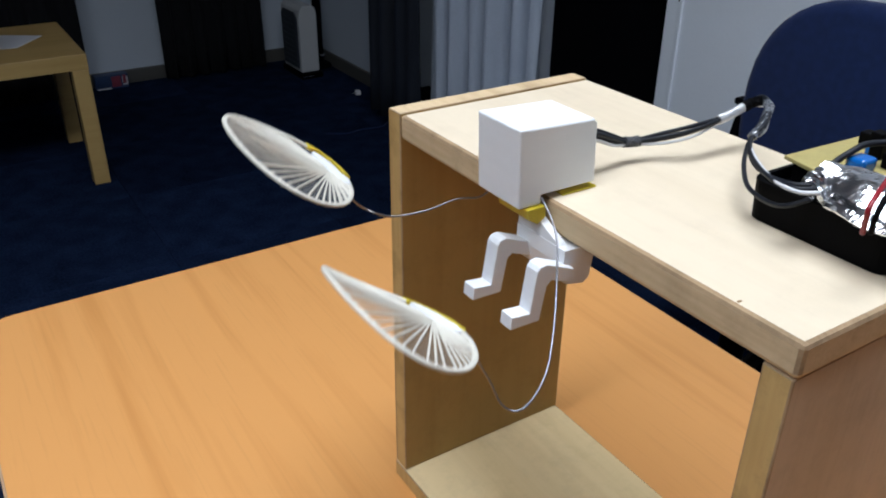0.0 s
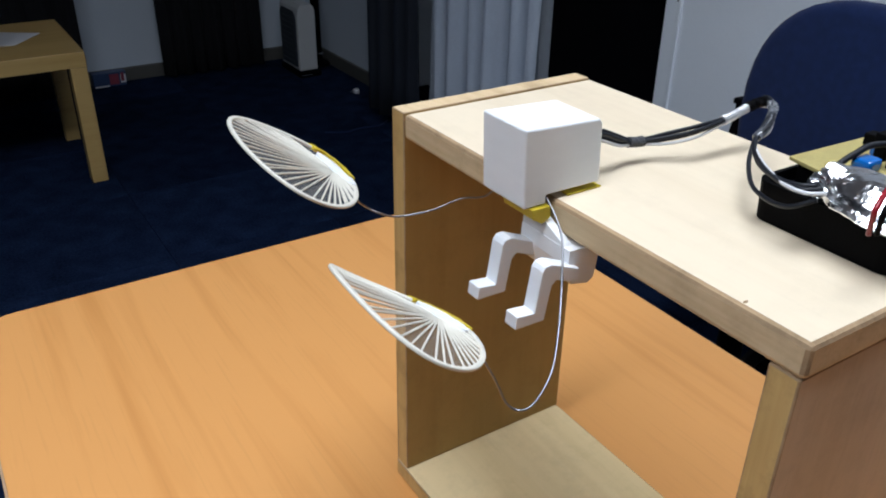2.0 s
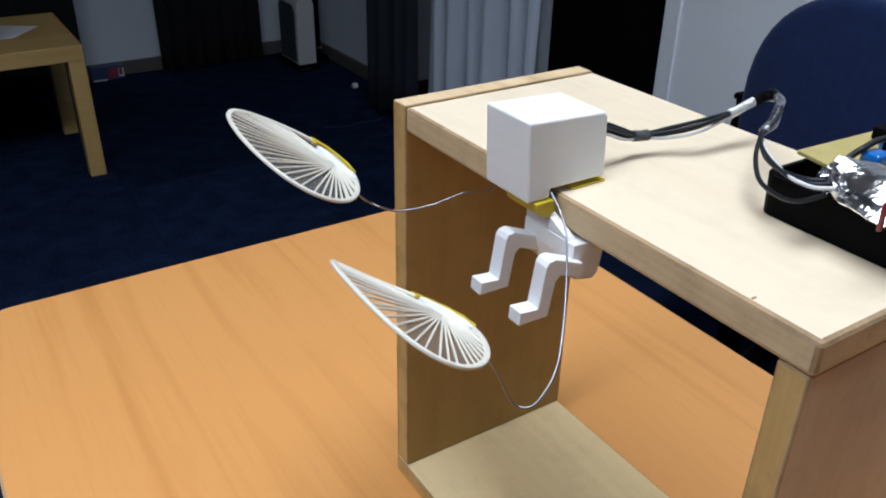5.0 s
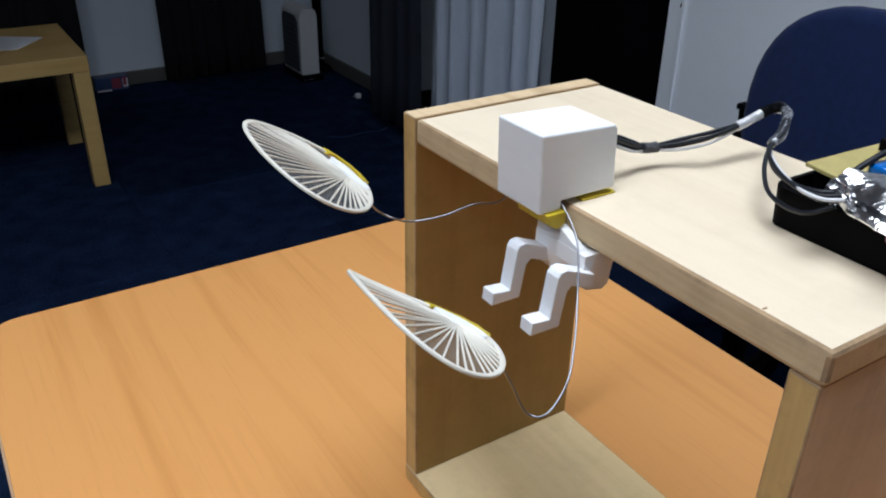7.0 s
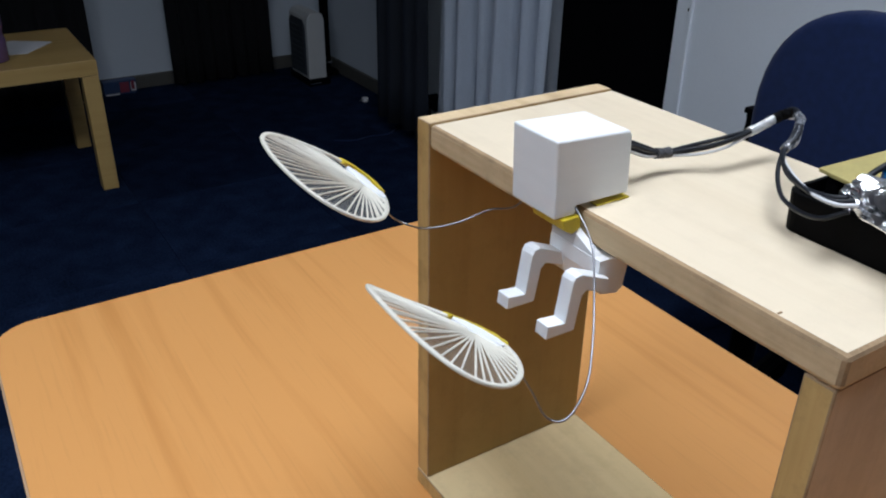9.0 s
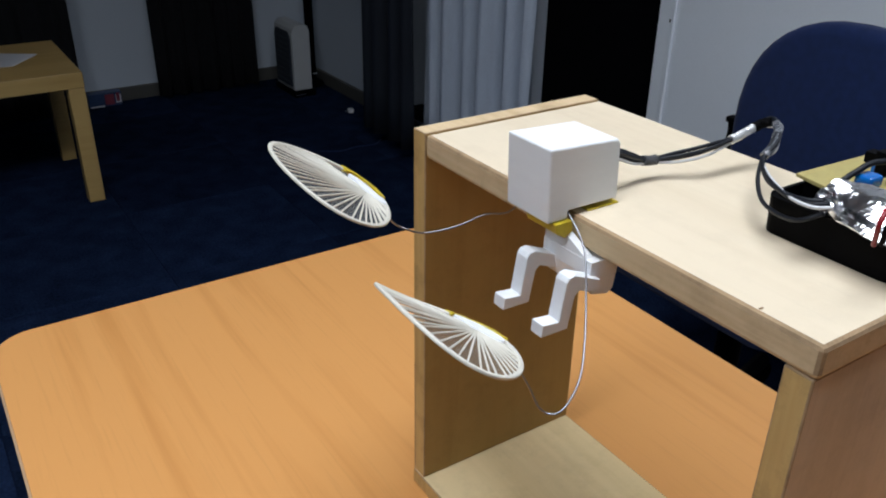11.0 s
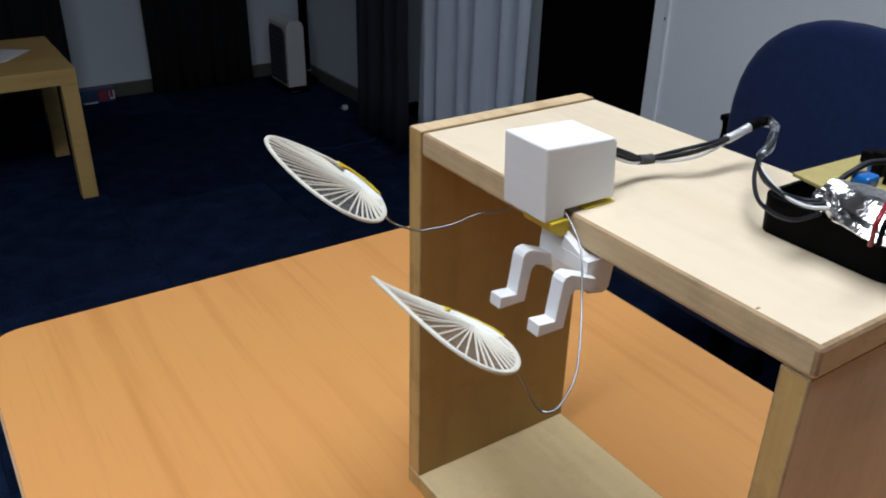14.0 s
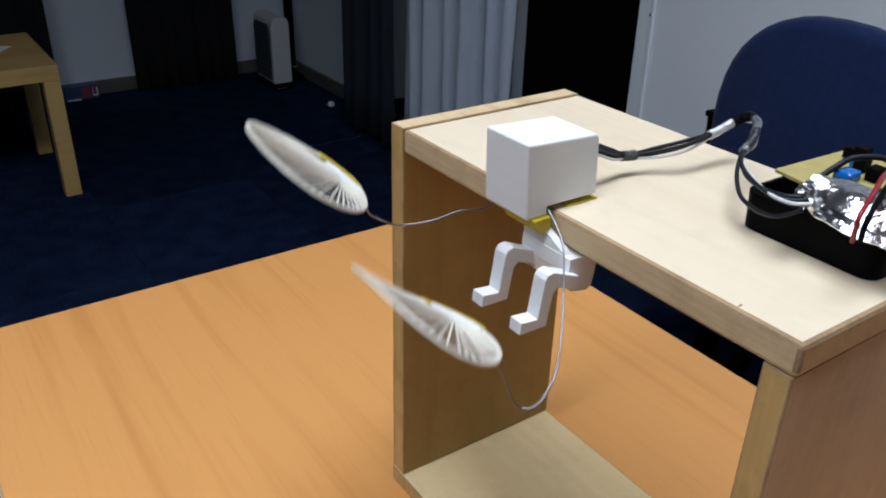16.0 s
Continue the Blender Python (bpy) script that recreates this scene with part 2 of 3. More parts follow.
def prism(outline, axis, lo, hi, bevel=0.0, bm=None):
    """A closed outline of (u, v) pairs in the plane across axis, drawn out from lo to hi."""
    out = bm or bmesh.new()
    put = {"x": lambda u, v, w: (w, u, v), "y": lambda u, v, w: (u, w, v), "z": lambda u, v, w: (u, v, w)}[axis]
    a = [out.verts.new(put(u, v, lo)) for u, v in outline]
    b = [out.verts.new(put(u, v, hi)) for u, v in outline]
    faces = [out.faces.new(a), out.faces.new(b)]
    for i in range(len(a)):
        faces.append(out.faces.new((a[i], a[(i + 1) % len(a)], b[(i + 1) % len(a)], b[i])))
    bmesh.ops.recalc_face_normals(out, faces=faces)
    if bevel:
        edges = list({e for f in faces for e in f.edges})
        bmesh.ops.bevel(out, geom=edges, offset=bevel, segments=2, affect="EDGES", profile=0.5)
    return out


def spline(points, steps=10):
    p = [Vector(q) for q in points]
    p = [2 * p[0] - p[1], *p, 2 * p[-1] - p[-2]]
    out = []
    for i in range(1, len(p) - 2):
        a, b, c, d = p[i - 1 : i + 3]
        for k in range(steps):
            u = k / steps
            out.append(0.5 * (2 * b + (c - a) * u + (2 * a - 5 * b + 4 * c - d) * u * u + (3 * b - a - 3 * c + d) * u**3))
    return out + [p[-2]]


def tube(points, radius, sides=8, bm=None, radii=None):
    """A round rod along a line of points."""
    out = bm or bmesh.new()
    pts = [Vector(q) for q in points]
    side = Vector((0, 0, 1)).cross(pts[1] - pts[0])
    if side.length < 1e-7:
        side = Vector((1, 0, 0))
    rings = []
    for i, p in enumerate(pts):
        way = (pts[min(i + 1, len(pts) - 1)] - pts[max(i - 1, 0)]).normalized()
        side = (side - way * side.dot(way)).normalized()
        up = way.cross(side)
        r = radii[i] if radii else radius
        rings.append([out.verts.new(p + r * (math.cos(2 * math.pi * k / sides) * side + math.sin(2 * math.pi * k / sides) * up)) for k in range(sides)])
    for a, b in zip(rings, rings[1:]):
        for k in range(sides):
            out.faces.new((a[k], a[(k + 1) % sides], b[(k + 1) % sides], b[k]))
    out.faces.new(rings[0][::-1])
    out.faces.new(rings[-1])
    return out


def lathe(profile, centre, sides=28, bm=None):
    out = bm or bmesh.new()
    rings = [[out.verts.new((centre[0] + r * math.cos(2 * math.pi * k / sides), centre[1] + r * math.sin(2 * math.pi * k / sides), z)) for k in range(sides)] for r, z in profile]
    for a, b in zip(rings, rings[1:]):
        for k in range(sides):
            out.faces.new((a[k], a[(k + 1) % sides], b[(k + 1) % sides], b[k]))
    out.faces.new(rings[0][::-1])
    out.faces.new(rings[-1])
    return out


def curtain_mesh(start, end, z0, z1, depth, folds, seed, thick=0.004):
    """A hanging cloth in uneven folds between two points of the plan, with its own thickness."""
    rnd = random.Random(seed)
    out = bmesh.new()
    a, b = Vector((*start, 0)), Vector((*end, 0))
    way = (b - a).normalized()
    off = Vector((-way.y, way.x, 0))
    n, levels = folds * 10, 14
    ph = [rnd.uniform(-0.7, 0.7) for _ in range(folds + 2)]
    am = [rnd.uniform(0.55, 1.1) for _ in range(folds + 2)]
    grid = []
    for side in (0, 1):
        rows = []
        for j in range(levels + 1):
            h = j / levels
            row = []
            for i in range(n + 1):
                u = i / n * folds
                k = int(u)
                f = u - k
                amp = am[k] * (1 - f) + am[k + 1] * f
                shift = ph[k] * (1 - f) + ph[k + 1] * f
                wave = math.sin(2 * math.pi * u + shift + 0.5 * math.sin(3.1 * h + k)) * amp
                wave += 0.22 * math.sin(4.7 * math.pi * u + 2.0 * h + shift)
                d = depth * wave * (0.75 + 0.35 * (1 - h))
                p = a + (b - a) * (i / n) + off * (d + side * thick)
                row.append(out.verts.new((p.x, p.y, z0 + (z1 - z0) * h)))
            rows.append(row)
        grid.append(rows)
    for s, rows in enumerate(grid):
        for j in range(levels):
            for i in range(n):
                q = (rows[j][i], rows[j][i + 1], rows[j + 1][i + 1], rows[j + 1][i])
                out.faces.new(q if s == 0 else q[::-1])
    f, g = grid
    for i in range(n):
        out.faces.new((f[0][i + 1], f[0][i], g[0][i], g[0][i + 1]))
        out.faces.new((f[levels][i], f[levels][i + 1], g[levels][i + 1], g[levels][i]))
    for j in range(levels):
        out.faces.new((f[j][0], f[j + 1][0], g[j + 1][0], g[j][0]))
        out.faces.new((f[j + 1][n], f[j][n], g[j][n], g[j + 1][n]))
    return out


# ---- the room ----
X0, X1, Y0, Y1, HIGH = -2.6, 1.5, -2.4, 3.8, 2.6


def structure(name, bm, mat, label, smooth=False, parent=None):
    ob = part(name, bm, mat, parent, label, smooth)
    if not parent:
        tagged(ob, category=name.split("_")[0], kind="structure")
    return ob


floor = structure("floor", box((X0, Y0, -0.1), (X1, Y1, -0.003)), M_CARPET, "dark navy office carpet in square tiles")
tile_mesh = None
for i in range(9):
    for j in range(13):
        cx, cy = X0 - 0.15 + 0.5 * i + 0.25, Y0 - 0.1 + 0.5 * j + 0.25
        if not (X0 - 0.2 < cx < X1 + 0.2 and cy < Y1 + 0.2):
            continue
        if tile_mesh is None:
            bm = box((-0.2492, -0.2492, -0.0028), (0.2492, 0.2492, 0.0), 0.0012, 1)
            tile_mesh = bpy.data.meshes.new("carpet_tile")
            bm.to_mesh(tile_mesh)
            bm.free()
            tile_mesh.materials.append(M_TILE)
        ob = new("carpet_tile", tile_mesh)
        ob.parent = floor
        ob.location = (cx, cy, 0)
        ob.rotation_euler = (0, 0, math.pi / 2 * ((i + j) % 2))
structure("ceiling", box((X0, Y0, HIGH), (X1, Y1, HIGH + 0.1)), M_CEIL, "plain unseen office ceiling, greyed to limit bounced light")
structure("wall_north", box((X0, Y1, 0), (X1 + 0.12, Y1 + 0.12, HIGH)), M_WALL, "white painted wall behind the curtains")
structure("wall_south", box((X0, Y0 - 0.12, 0), (X1 + 0.12, Y0, HIGH)), M_DIM, "unseen office wall, dark to limit bounced light")
structure("wall_west", box((X0 - 0.12, Y0 - 0.12, 0), (X0, Y1 + 0.12, HIGH)), M_DIM, "unseen side wall, dark to limit bounced light")
# east wall, with a dark doorway between the curtain and the white panel
DOOR0, DOOR1 = 1.442, 2.02
for lo, hi in (((X1, Y0, 0), (X1 + 0.12, DOOR0, HIGH)), ((X1, DOOR1, 0), (X1 + 0.12, Y1, HIGH)), ((X1, DOOR0, 2.1), (X1 + 0.12, DOOR1, HIGH))):
    structure("wall_east", box(lo, hi), M_WALL, "white painted wall with a dark doorway")
door = structure("door_1", box((X1 + 0.085, DOOR0 + 0.004, 0.004), (X1 + 0.118, DOOR1 - 0.004, 2.09), 0.002), M_DARK, "near-black panel set deep in the doorway")
tagged(door, category="door")
structure("skirting_north", box((0.36, Y1 - 0.016, 0), (1.47, Y1 - 0.001, 0.062), 0.003), M_SKIRT, "low grey-brown skirting along the wall")
structure("skirting_east", box((X1 - 0.016, 2.7, 0), (X1 - 0.001, Y1 - 0.02, 0.062), 0.003), M_SKIRT, "low grey-brown skirting along the wall")
# white panel with its cover strip and a screw hole
panel = structure("wall_panel", box((X1 - 0.022, -1.2, 0.05), (X1 - 0.002, 1.433, 2.3), 0.003), M_PANEL, "smooth white wall panel with a raised edge strip")
structure("edge_strip", box((X1 - 0.029, 1.374, 0.05), (X1 - 0.0225, 1.384, 2.3), 0.002), M_PANEL, "", parent=panel)
for zz in (0.702, 1.2, 1.7):
    structure("screw_hole", lathe([(0.004, zz - 0.004), (0.004, zz + 0.004)], (X1 - 0.0225, 1.388), 12), M_DARK, "dark screw hole", parent=panel)

# ceiling panel lamps, out of view: the desk's and the added fill's
for (lx, ly, lz), watts in LAMPS:
    cl = thing("unseen_ceiling_light", (lx, ly, HIGH), "assumed rectangular white ceiling panel lamp, out of view", "lamp", "ceiling lamps")
    part("frame", box((lx - 0.62, ly - 0.32, 2.575), (lx + 0.62, ly + 0.32, HIGH - 0.001), 0.004), M_PANEL, cl)
    part("diffuser", box((lx - 0.59, ly - 0.29, 2.566), (lx + 0.59, ly + 0.29, 2.574), 0.002), M_GLOW, cl, "glowing opal diffuser")


def curtain(name, start, end, z0, z1, depth, folds, seed, mat, label):
    ob = part(name, curtain_mesh(start, end, z0, z1, depth, folds, seed), mat, None, label, True)
    tagged(ob, category="curtain")
    a, b = Vector((*start, z1 + 0.015)), Vector((*end, z1 + 0.015))
    way = (b - a).normalized() * 0.05
    rail = part("curtain_rail", tube([a - way, b + way], 0.012, 10), M_CHROME, ob)
    rail.location = (0, 0, 0)
    return ob


curtain("curtain", (1.40, 2.47), (1.40, 1.835), 0.04, 2.3, 0.046, 6, 3, M_CURTAIN, "long grey-blue curtain hanging in deep folds")
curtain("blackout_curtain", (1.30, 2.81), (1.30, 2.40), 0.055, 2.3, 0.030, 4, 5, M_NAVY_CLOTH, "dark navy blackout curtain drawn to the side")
# Both far curtains use a cloth about five times darker than the near one.
curtain("blackout_curtain", (0.715, 3.72), (1.205, 3.72), 0.012, 2.3, 0.022, 7, 8, M_BLACKOUT, "near-black navy curtain before the far wall")
curtain("blackout_curtain", (-1.2, 3.66), (0.375, 3.66), 0.012, 2.3, 0.025, 16, 9, M_BLACKOUT, "wide near-black navy curtain behind the low table")

# black upright post beside the heater, socket box by the curtain
post = thing("floor_stand", (1.47, 3.52, 0), "slim black metal stand in the room corner", "stand")
part("pole", tube([(1.435, 3.60, 0.02), (1.435, 3.60, 1.9)], 0.022, 12), M_DARK, post, "", True)
part("base", lathe([(0.06, 0.0), (0.06, 0.012), (0.025, 0.03)], (1.435, 3.60), 24), M_DARK, post)
# Chrome knob added to stand in for a small glint near the floor.
part("glint_knob", lathe([(0.010, 0.052), (0.013, 0.060), (0.010, 0.068)], (1.440, 3.57), 12), M_CHROME, post)
sock = thing("socket_box", (1.455, 2.575, 0.115), "small black socket box on the wall", "socket")
part("case", box((1.40, 2.500, 0.115), (1.455, 2.590, 0.165), 0.006), M_DARK, sock)
part("plug", box((1.385, 2.515, 0.125), (1.402, 2.565, 0.155), 0.004), M_BLACK, sock)
wallstrip = structure("trim", box((1.455, 2.46, 0.0), (1.499, 2.58, 2.4), 0.003), M_WALL, "narrow pale upright trim beside the curtain")


# ---- far things ----
def side_table(x0, x1, y0, y1):
    t = thing("side_table", (x0, y0, 0), "square birch-coloured side table with thick legs", "table")
    part("tabletop", box((x0, y0, 0.391), (x1, y1, 0.441), 0.002), M_LACK, t)
    for x in (x0 + 0.001, x1 - 0.051):
        for y in (y0 + 0.001, y1 - 0.051):
            part("leg", box((x, y, 0), (x + 0.05, y + 0.05, 0.3905), 0.002), M_LACK, t)
    return t


side_table(-0.33, 0.225, 2.656, 3.165)
sheet = part("paper_sheet", prism([(-0.07, 2.86), (0.05, 2.835), (0.145, 2.965), (0.03, 3.04), (-0.05, 3.0)], "z", 0.4415, 0.4430), M_PAPER, None, "loose white paper lying on the side table")
tagged(sheet, category="paper")
bottle = thing("bottle", (-0.045, 2.78, 0.441), "purple plastic bottle standing on the side table", "bottle")
part("body", lathe([(0.030, 0.4415), (0.037, 0.446), (0.038, 0.51), (0.033, 0.53), (0.038, 0.55), (0.038, 0.59), (0.020, 0.625)], (-0.045, 2.78)), M_PURPLE, bottle, "", True)
part("cap", lathe([(0.016, 0.6252), (0.016, 0.648), (0.013, 0.652)], (-0.045, 2.78), 20), M_PAPER, bottle, "pale screw cap")
pack = thing("printed_carton", (0.47, 3.74, 0), "small blue and red printed carton on the carpet", "carton")
part("carton", box((0.405, 3.735, 0.0), (0.548, 3.782, 0.062), 0.002), M_PACK_B, pack)
part("red_panel", box((0.475, 3.7325, 0.008), (0.515, 3.7345, 0.055)), M_PACK_R, pack, "red printed field")
part("base_strip", box((0.410, 3.7325, 0.0005), (0.470, 3.7345, 0.007)), M_PAPER, pack, "white printed strip")
part("red_panel", box((0.524, 3.7300, 0.020), (0.538, 3.7322, 0.058)), M_PACK_R, pack, "red printed field")
part("white_panel", box((0.522, 3.7325, 0.012), (0.545, 3.7345, 0.05)), M_PAPER, pack, "white printed field")

heat = thing("portable_heater", (1.31, 3.46, 0), "slim pale metal heater with rounded top and dark grille", "heater")
prof = [(1.272, 0.030), (1.272, 0.286), (1.277, 0.315), (1.293, 0.333), (1.335, 0.335), (1.352, 0.326), (1.361, 0.302), (1.361, 0.030)]
part("casing", prism(prof, "y", 3.435, 3.645, 0.004), M_HEATER, heat, "pale rounded casing")
part("grille", prism([(3.452, 0.045), (3.452, 0.276), (3.475, 0.303), (3.605, 0.303), (3.628, 0.276), (3.628, 0.045)], "x", 1.2655, 1.2715, 0.002), M_GRILLE, heat, "dark grey side grille")
for k in range(9):
    part("grille_slat", box((1.2615, 3.462, 0.062 + k * 0.025), (1.2650, 3.618, 0.070 + k * 0.025), 0.001), M_GRILLE, heat)
part("base", box((1.264, 3.420, 0.0), (1.374, 3.650, 0.0295), 0.006), M_BLACK, heat, "black plastic foot")
part("trim_bar", box((1.268, 3.414, 0.010), (1.322, 3.4195, 0.015), 0.001), M_CHROME, heat, "chrome strip")
plug = thing("white_plug", (1.386, 3.09, 0), "small white plug lying on the carpet", "plug")
part("body", box((1.374, 3.078, 0.0), (1.398, 3.102, 0.021), 0.005), M_PAPER, plug)
part("prong", tube([(1.374, 3.09, 0.011), (1.356, 3.088, 0.010)], 0.003), M_CHROME, plug)
cord = part("floor_cable", tube(spline([(1.05, 2.70, 0.004), (1.12, 2.66, 0.004), (1.19, 2.672, 0.004), (1.27, 2.66, 0.004), (1.33, 2.70, 0.004)]), 0.0022), M_FABRIC, None, "thin dark blue cable lying on the carpet", True)
tagged(cord, category="cable")


def office_chair(x, y):
    c = thing("office_chair", (x - 0.2, y, 0), "blue upholstered office chair pushed up to the desk", "chair")
    out = []
    for k in range(40):
        a = 2 * math.pi * k / 40
        cy, sy = math.cos(a), math.sin(a)
        e = 0.83
        out.append((y + 0.232 * math.copysign(abs(cy) ** e, cy), 0.600 + 0.241 * math.copysign(abs(sy) ** e, sy)))
    bm = prism(out, "x", x - 0.03, x + 0.03)
    rim = [ed for ed in bm.edges if abs(ed.verts[0].co.x - ed.verts[1].co.x) < 1e-6]
    bmesh.ops.bevel(bm, geom=rim, offset=0.022, segments=4, affect="EDGES", profile=0.5)
    part("backrest", bm, M_FABRIC, c, "dark blue fabric backrest", True)
    part("back_shell", prism([(y + (p - y) * 0.93, 0.60 + (q - 0.60) * 0.94) for p, q in out], "x", x + 0.031, x + 0.042), M_BLACK, c)
    seat = [(x - 0.43, y - 0.19), (x - 0.40, y - 0.215), (x - 0.06, y - 0.2), (x - 0.04, y - 0.17), (x - 0.04, y + 0.17), (x - 0.06, y + 0.2), (x - 0.40, y + 0.215), (x - 0.43, y + 0.19)]
    part("seat", prism(seat, "z", 0.40, 0.46, 0.018), M_FABRIC, c, "dark blue fabric seat", True)
    part("back_bar", tube(spline([(x - 0.15, y, 0.385), (x + 0.03, y, 0.40), (x + 0.055, y, 0.47), (x + 0.05, y, 0.6)]), 0.02), M_BLACK, c, "", True)
    part("column", tube([(x - 0.22, y, 0.09), (x - 0.22, y, 0.395)], 0.025, 14), M_BLACK, c, "", True)
    for k in range(5):
        a = 2 * math.pi * k / 5 + 0.3
        end = (x - 0.22 + 0.27 * math.cos(a), y + 0.27 * math.sin(a), 0.062)
        leg = part("leg", tube([(x - 0.22, y, 0.10), end], 0.018, 8), M_BLACK, c)
        part("castor", tube([(end[0], end[1] - 0.012, 0.028), (end[0], end[1] + 0.012, 0.028)], 0.028, 14), M_BLACK, leg)
    for s in (-1, 1):
        arm = part("armrest", tube(spline([(x - 0.16, y + s * 0.23, 0.43), (x - 0.03, y + s * 0.25, 0.46), (x + 0.012, y + s * 0.252, 0.55), (x + 0.012, y + s * 0.252, 0.592)]), 0.012), M_BLACK, c, "black side bracket", True)
        part("bracket_top", box((x + 0.0, y + s * 0.252 - 0.014, 0.587), (x + 0.026, y + s * 0.252 + 0.014, 0.600), 0.003), M_BLACK, arm)
    return c


office_chair(1.22, 0.706)

# ---- desk ----
desk = thing("desk", (0.04, -0.3, 0), "beech laminate office desk with rounded corners", "desk")
DX0, DX1, DY0, DY1, DZ, RC = -0.2285, 0.3045, -1.0, 0.6065, 0.735, 0.035


def round_rect(x0, x1, y0, y1, r, n=8):
    out = []
    for cx, cy, a0 in ((x1 - r, y1 - r, 0), (x0 + r, y1 - r, 90), (x0 + r, y0 + r, 180), (x1 - r, y0 + r, 270)):
        out += [(cx + r * math.cos(radians(a0 + 90 * k / n)), cy + r * math.sin(radians(a0 + 90 * k / n))) for k in range(n + 1)]
    return out


part("desktop", prism(round_rect(DX0 + 0.002, DX1 - 0.002, DY0 + 0.002, DY1 - 0.002, RC), "z", DZ - 0.024, DZ), M_DESK, desk, "smooth beech-patterned top")
bm = bmesh.new()
lo, hi = round_rect(DX0, DX1, DY0, DY1, RC + 0.002), round_rect(DX0 + 0.0018, DX1 - 0.0018, DY0 + 0.0018, DY1 - 0.0018, RC)
rings = [[bm.verts.new((u, v, z)) for u, v in ol] for ol, z in ((hi, DZ - 0.0002), (lo, DZ - 0.0015), (lo, DZ - 0.0235), (hi, DZ - 0.025))]
for a, b in zip(rings, rings[1:]):
    for k in range(len(a)):
        bm.faces.new((a[k], b[k], b[(k + 1) % len(a)], a[(k + 1) % len(a)]))
part("edge_band", bm, M_DESK_EDGE, desk, "beech edge band, paled for its highlight")
for y in (DY0 + 0.08, DY1 - 0.10):
    leg = part("leg_frame", box((DX0 + 0.09, y - 0.02, 0.03), (DX0 + 0.13, y + 0.02, DZ - 0.025), 0.003), M_DARK, desk)
    part("leg_frame", box((DX1 - 0.13, y - 0.02, 0.03), (DX1 - 0.09, y + 0.02, DZ - 0.025), 0.003), M_DARK, desk)
    part("foot_bar", box((DX0 + 0.05, y - 0.025, 0.0), (DX1 - 0.05, y + 0.025, 0.03), 0.004), M_DARK, desk)

# ---- the open plywood box that stands on the desk ----
BX, BL, TB, TS = 0.127, 0.2565, 0.0123, 0.0133
ZB, ZT = 0.747, 0.992
stand = thing("plywood_stand", (0.0635, 0.128, DZ), "open plywood box standing on the desk", "box")


def board(name, lo, hi, face, bevel, cut, label="", outer=None):
    """A board with its wide faces in one wood and sawn edges and worn arrises in others."""
    bm = box(lo, hi, bevel, 2)
    bm.normal_update()
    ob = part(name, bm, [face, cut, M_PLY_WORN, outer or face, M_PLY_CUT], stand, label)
    thin = min(range(3), key=lambda i: hi[i] - lo[i])
    for p in ob.data.polygons:
        m = max(range(3), key=lambda i: abs(p.normal[i]))
        if abs(p.normal[m]) < 0.99:
            p.material_index = 2 if name != "top_board" or (p.normal.z > -0.2 and p.normal.y < 0.2) else 1
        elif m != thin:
            p.material_index = 4 if m == 2 else 1  # up-facing ends coloured paler, for the light from above
        # outer face takes the lighter copy, the inner one the shaded
        elif outer and p.normal[m] < 0:
            p.material_index = 3
    return ob


board("top_board", (0, 0, ZT - TS), (BX, BL - TB - 0.0004, ZT), M_PLY, 0.0020, M_PLY_CUT, "pale plywood top with worn dark arrises")
board("side_board", (0, BL - TB, ZB), (BX, BL, ZT + 0.0004), M_PLY_UP_SHADE, 0.0006, M_PLY_GOLD, "upright plywood end panel")
board("side_board", (0.0006, 0.0012, ZB), (BX - 0.0006, TB + 0.0008, ZT - TS - 0.0003), M_PLY_UP_SHADE, 0.0008, M_PLY_GOLD, "upright plywood end panel", M_PLY_SIDE)
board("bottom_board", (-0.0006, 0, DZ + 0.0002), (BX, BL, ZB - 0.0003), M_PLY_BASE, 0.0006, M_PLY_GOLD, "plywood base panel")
part("split", box((-0.0003, BL - 0.0014, 0.748), (0.002, BL - 0.0008, 0.835)), M_PLY_WORN, stand, "dark open glue line")
part("pencil_mark", box((0.0024, 0.0272, ZT + 0.0001), (0.0042, 0.0279, ZT + 0.0004)), M_PLY_WORN, stand, "small dark pencil tick")

# ---- the winged mechanism that sits on the box's edge ----
toy = thing("winged_mechanism", (-0.004, 0.1355, ZT), "white printed seated block figure with two ribbed flapping wings", "automaton")
H = 0.747
head = [(-0.0168, 0.2778), (0.0210, 0.2760), (0.0226, 0.2738), (0.0240, 0.2480), (-0.0042, 0.2480), (-0.0042, 0.2440), (-0.0155, 0.2440)]
bm = prism([(u, v + H) for u, v in head], "y", 0.1212, 0.1500, 0.0009)
part("head_block", bm, M_WHITE, toy, "matt white rounded cube housing")
part("tape_pad", box((0.0070, 0.1212, ZT + 0.0002), (0.0252, 0.1490, ZT + 0.0008), 0.0002), M_YTAPE, toy, "yellow tape under the housing")
part("tape_flap", prism([(-0.0125, 0.2438 + H), (-0.0030, 0.2438 + H), (-0.0026, 0.2385 + H), (-0.0066, 0.2362 + H), (-0.0114, 0.2392 + H)], "y", 0.1195, 0.1400, 0.0004), M_YTAPE, toy, "folded yellow tape")
bm = prism([(-0.0050, 0.2306 + H), (-0.0006, 0.2306 + H), (0.0060, 0.2296 + H), (0.0108, 0.2266 + H), (0.0090, 0.2150 + H), (0.0060, 0.2130 + H), (-0.0030, 0.2150 + H), (-0.0052, 0.2238 + H)], "y", 0.1035, 0.1348)
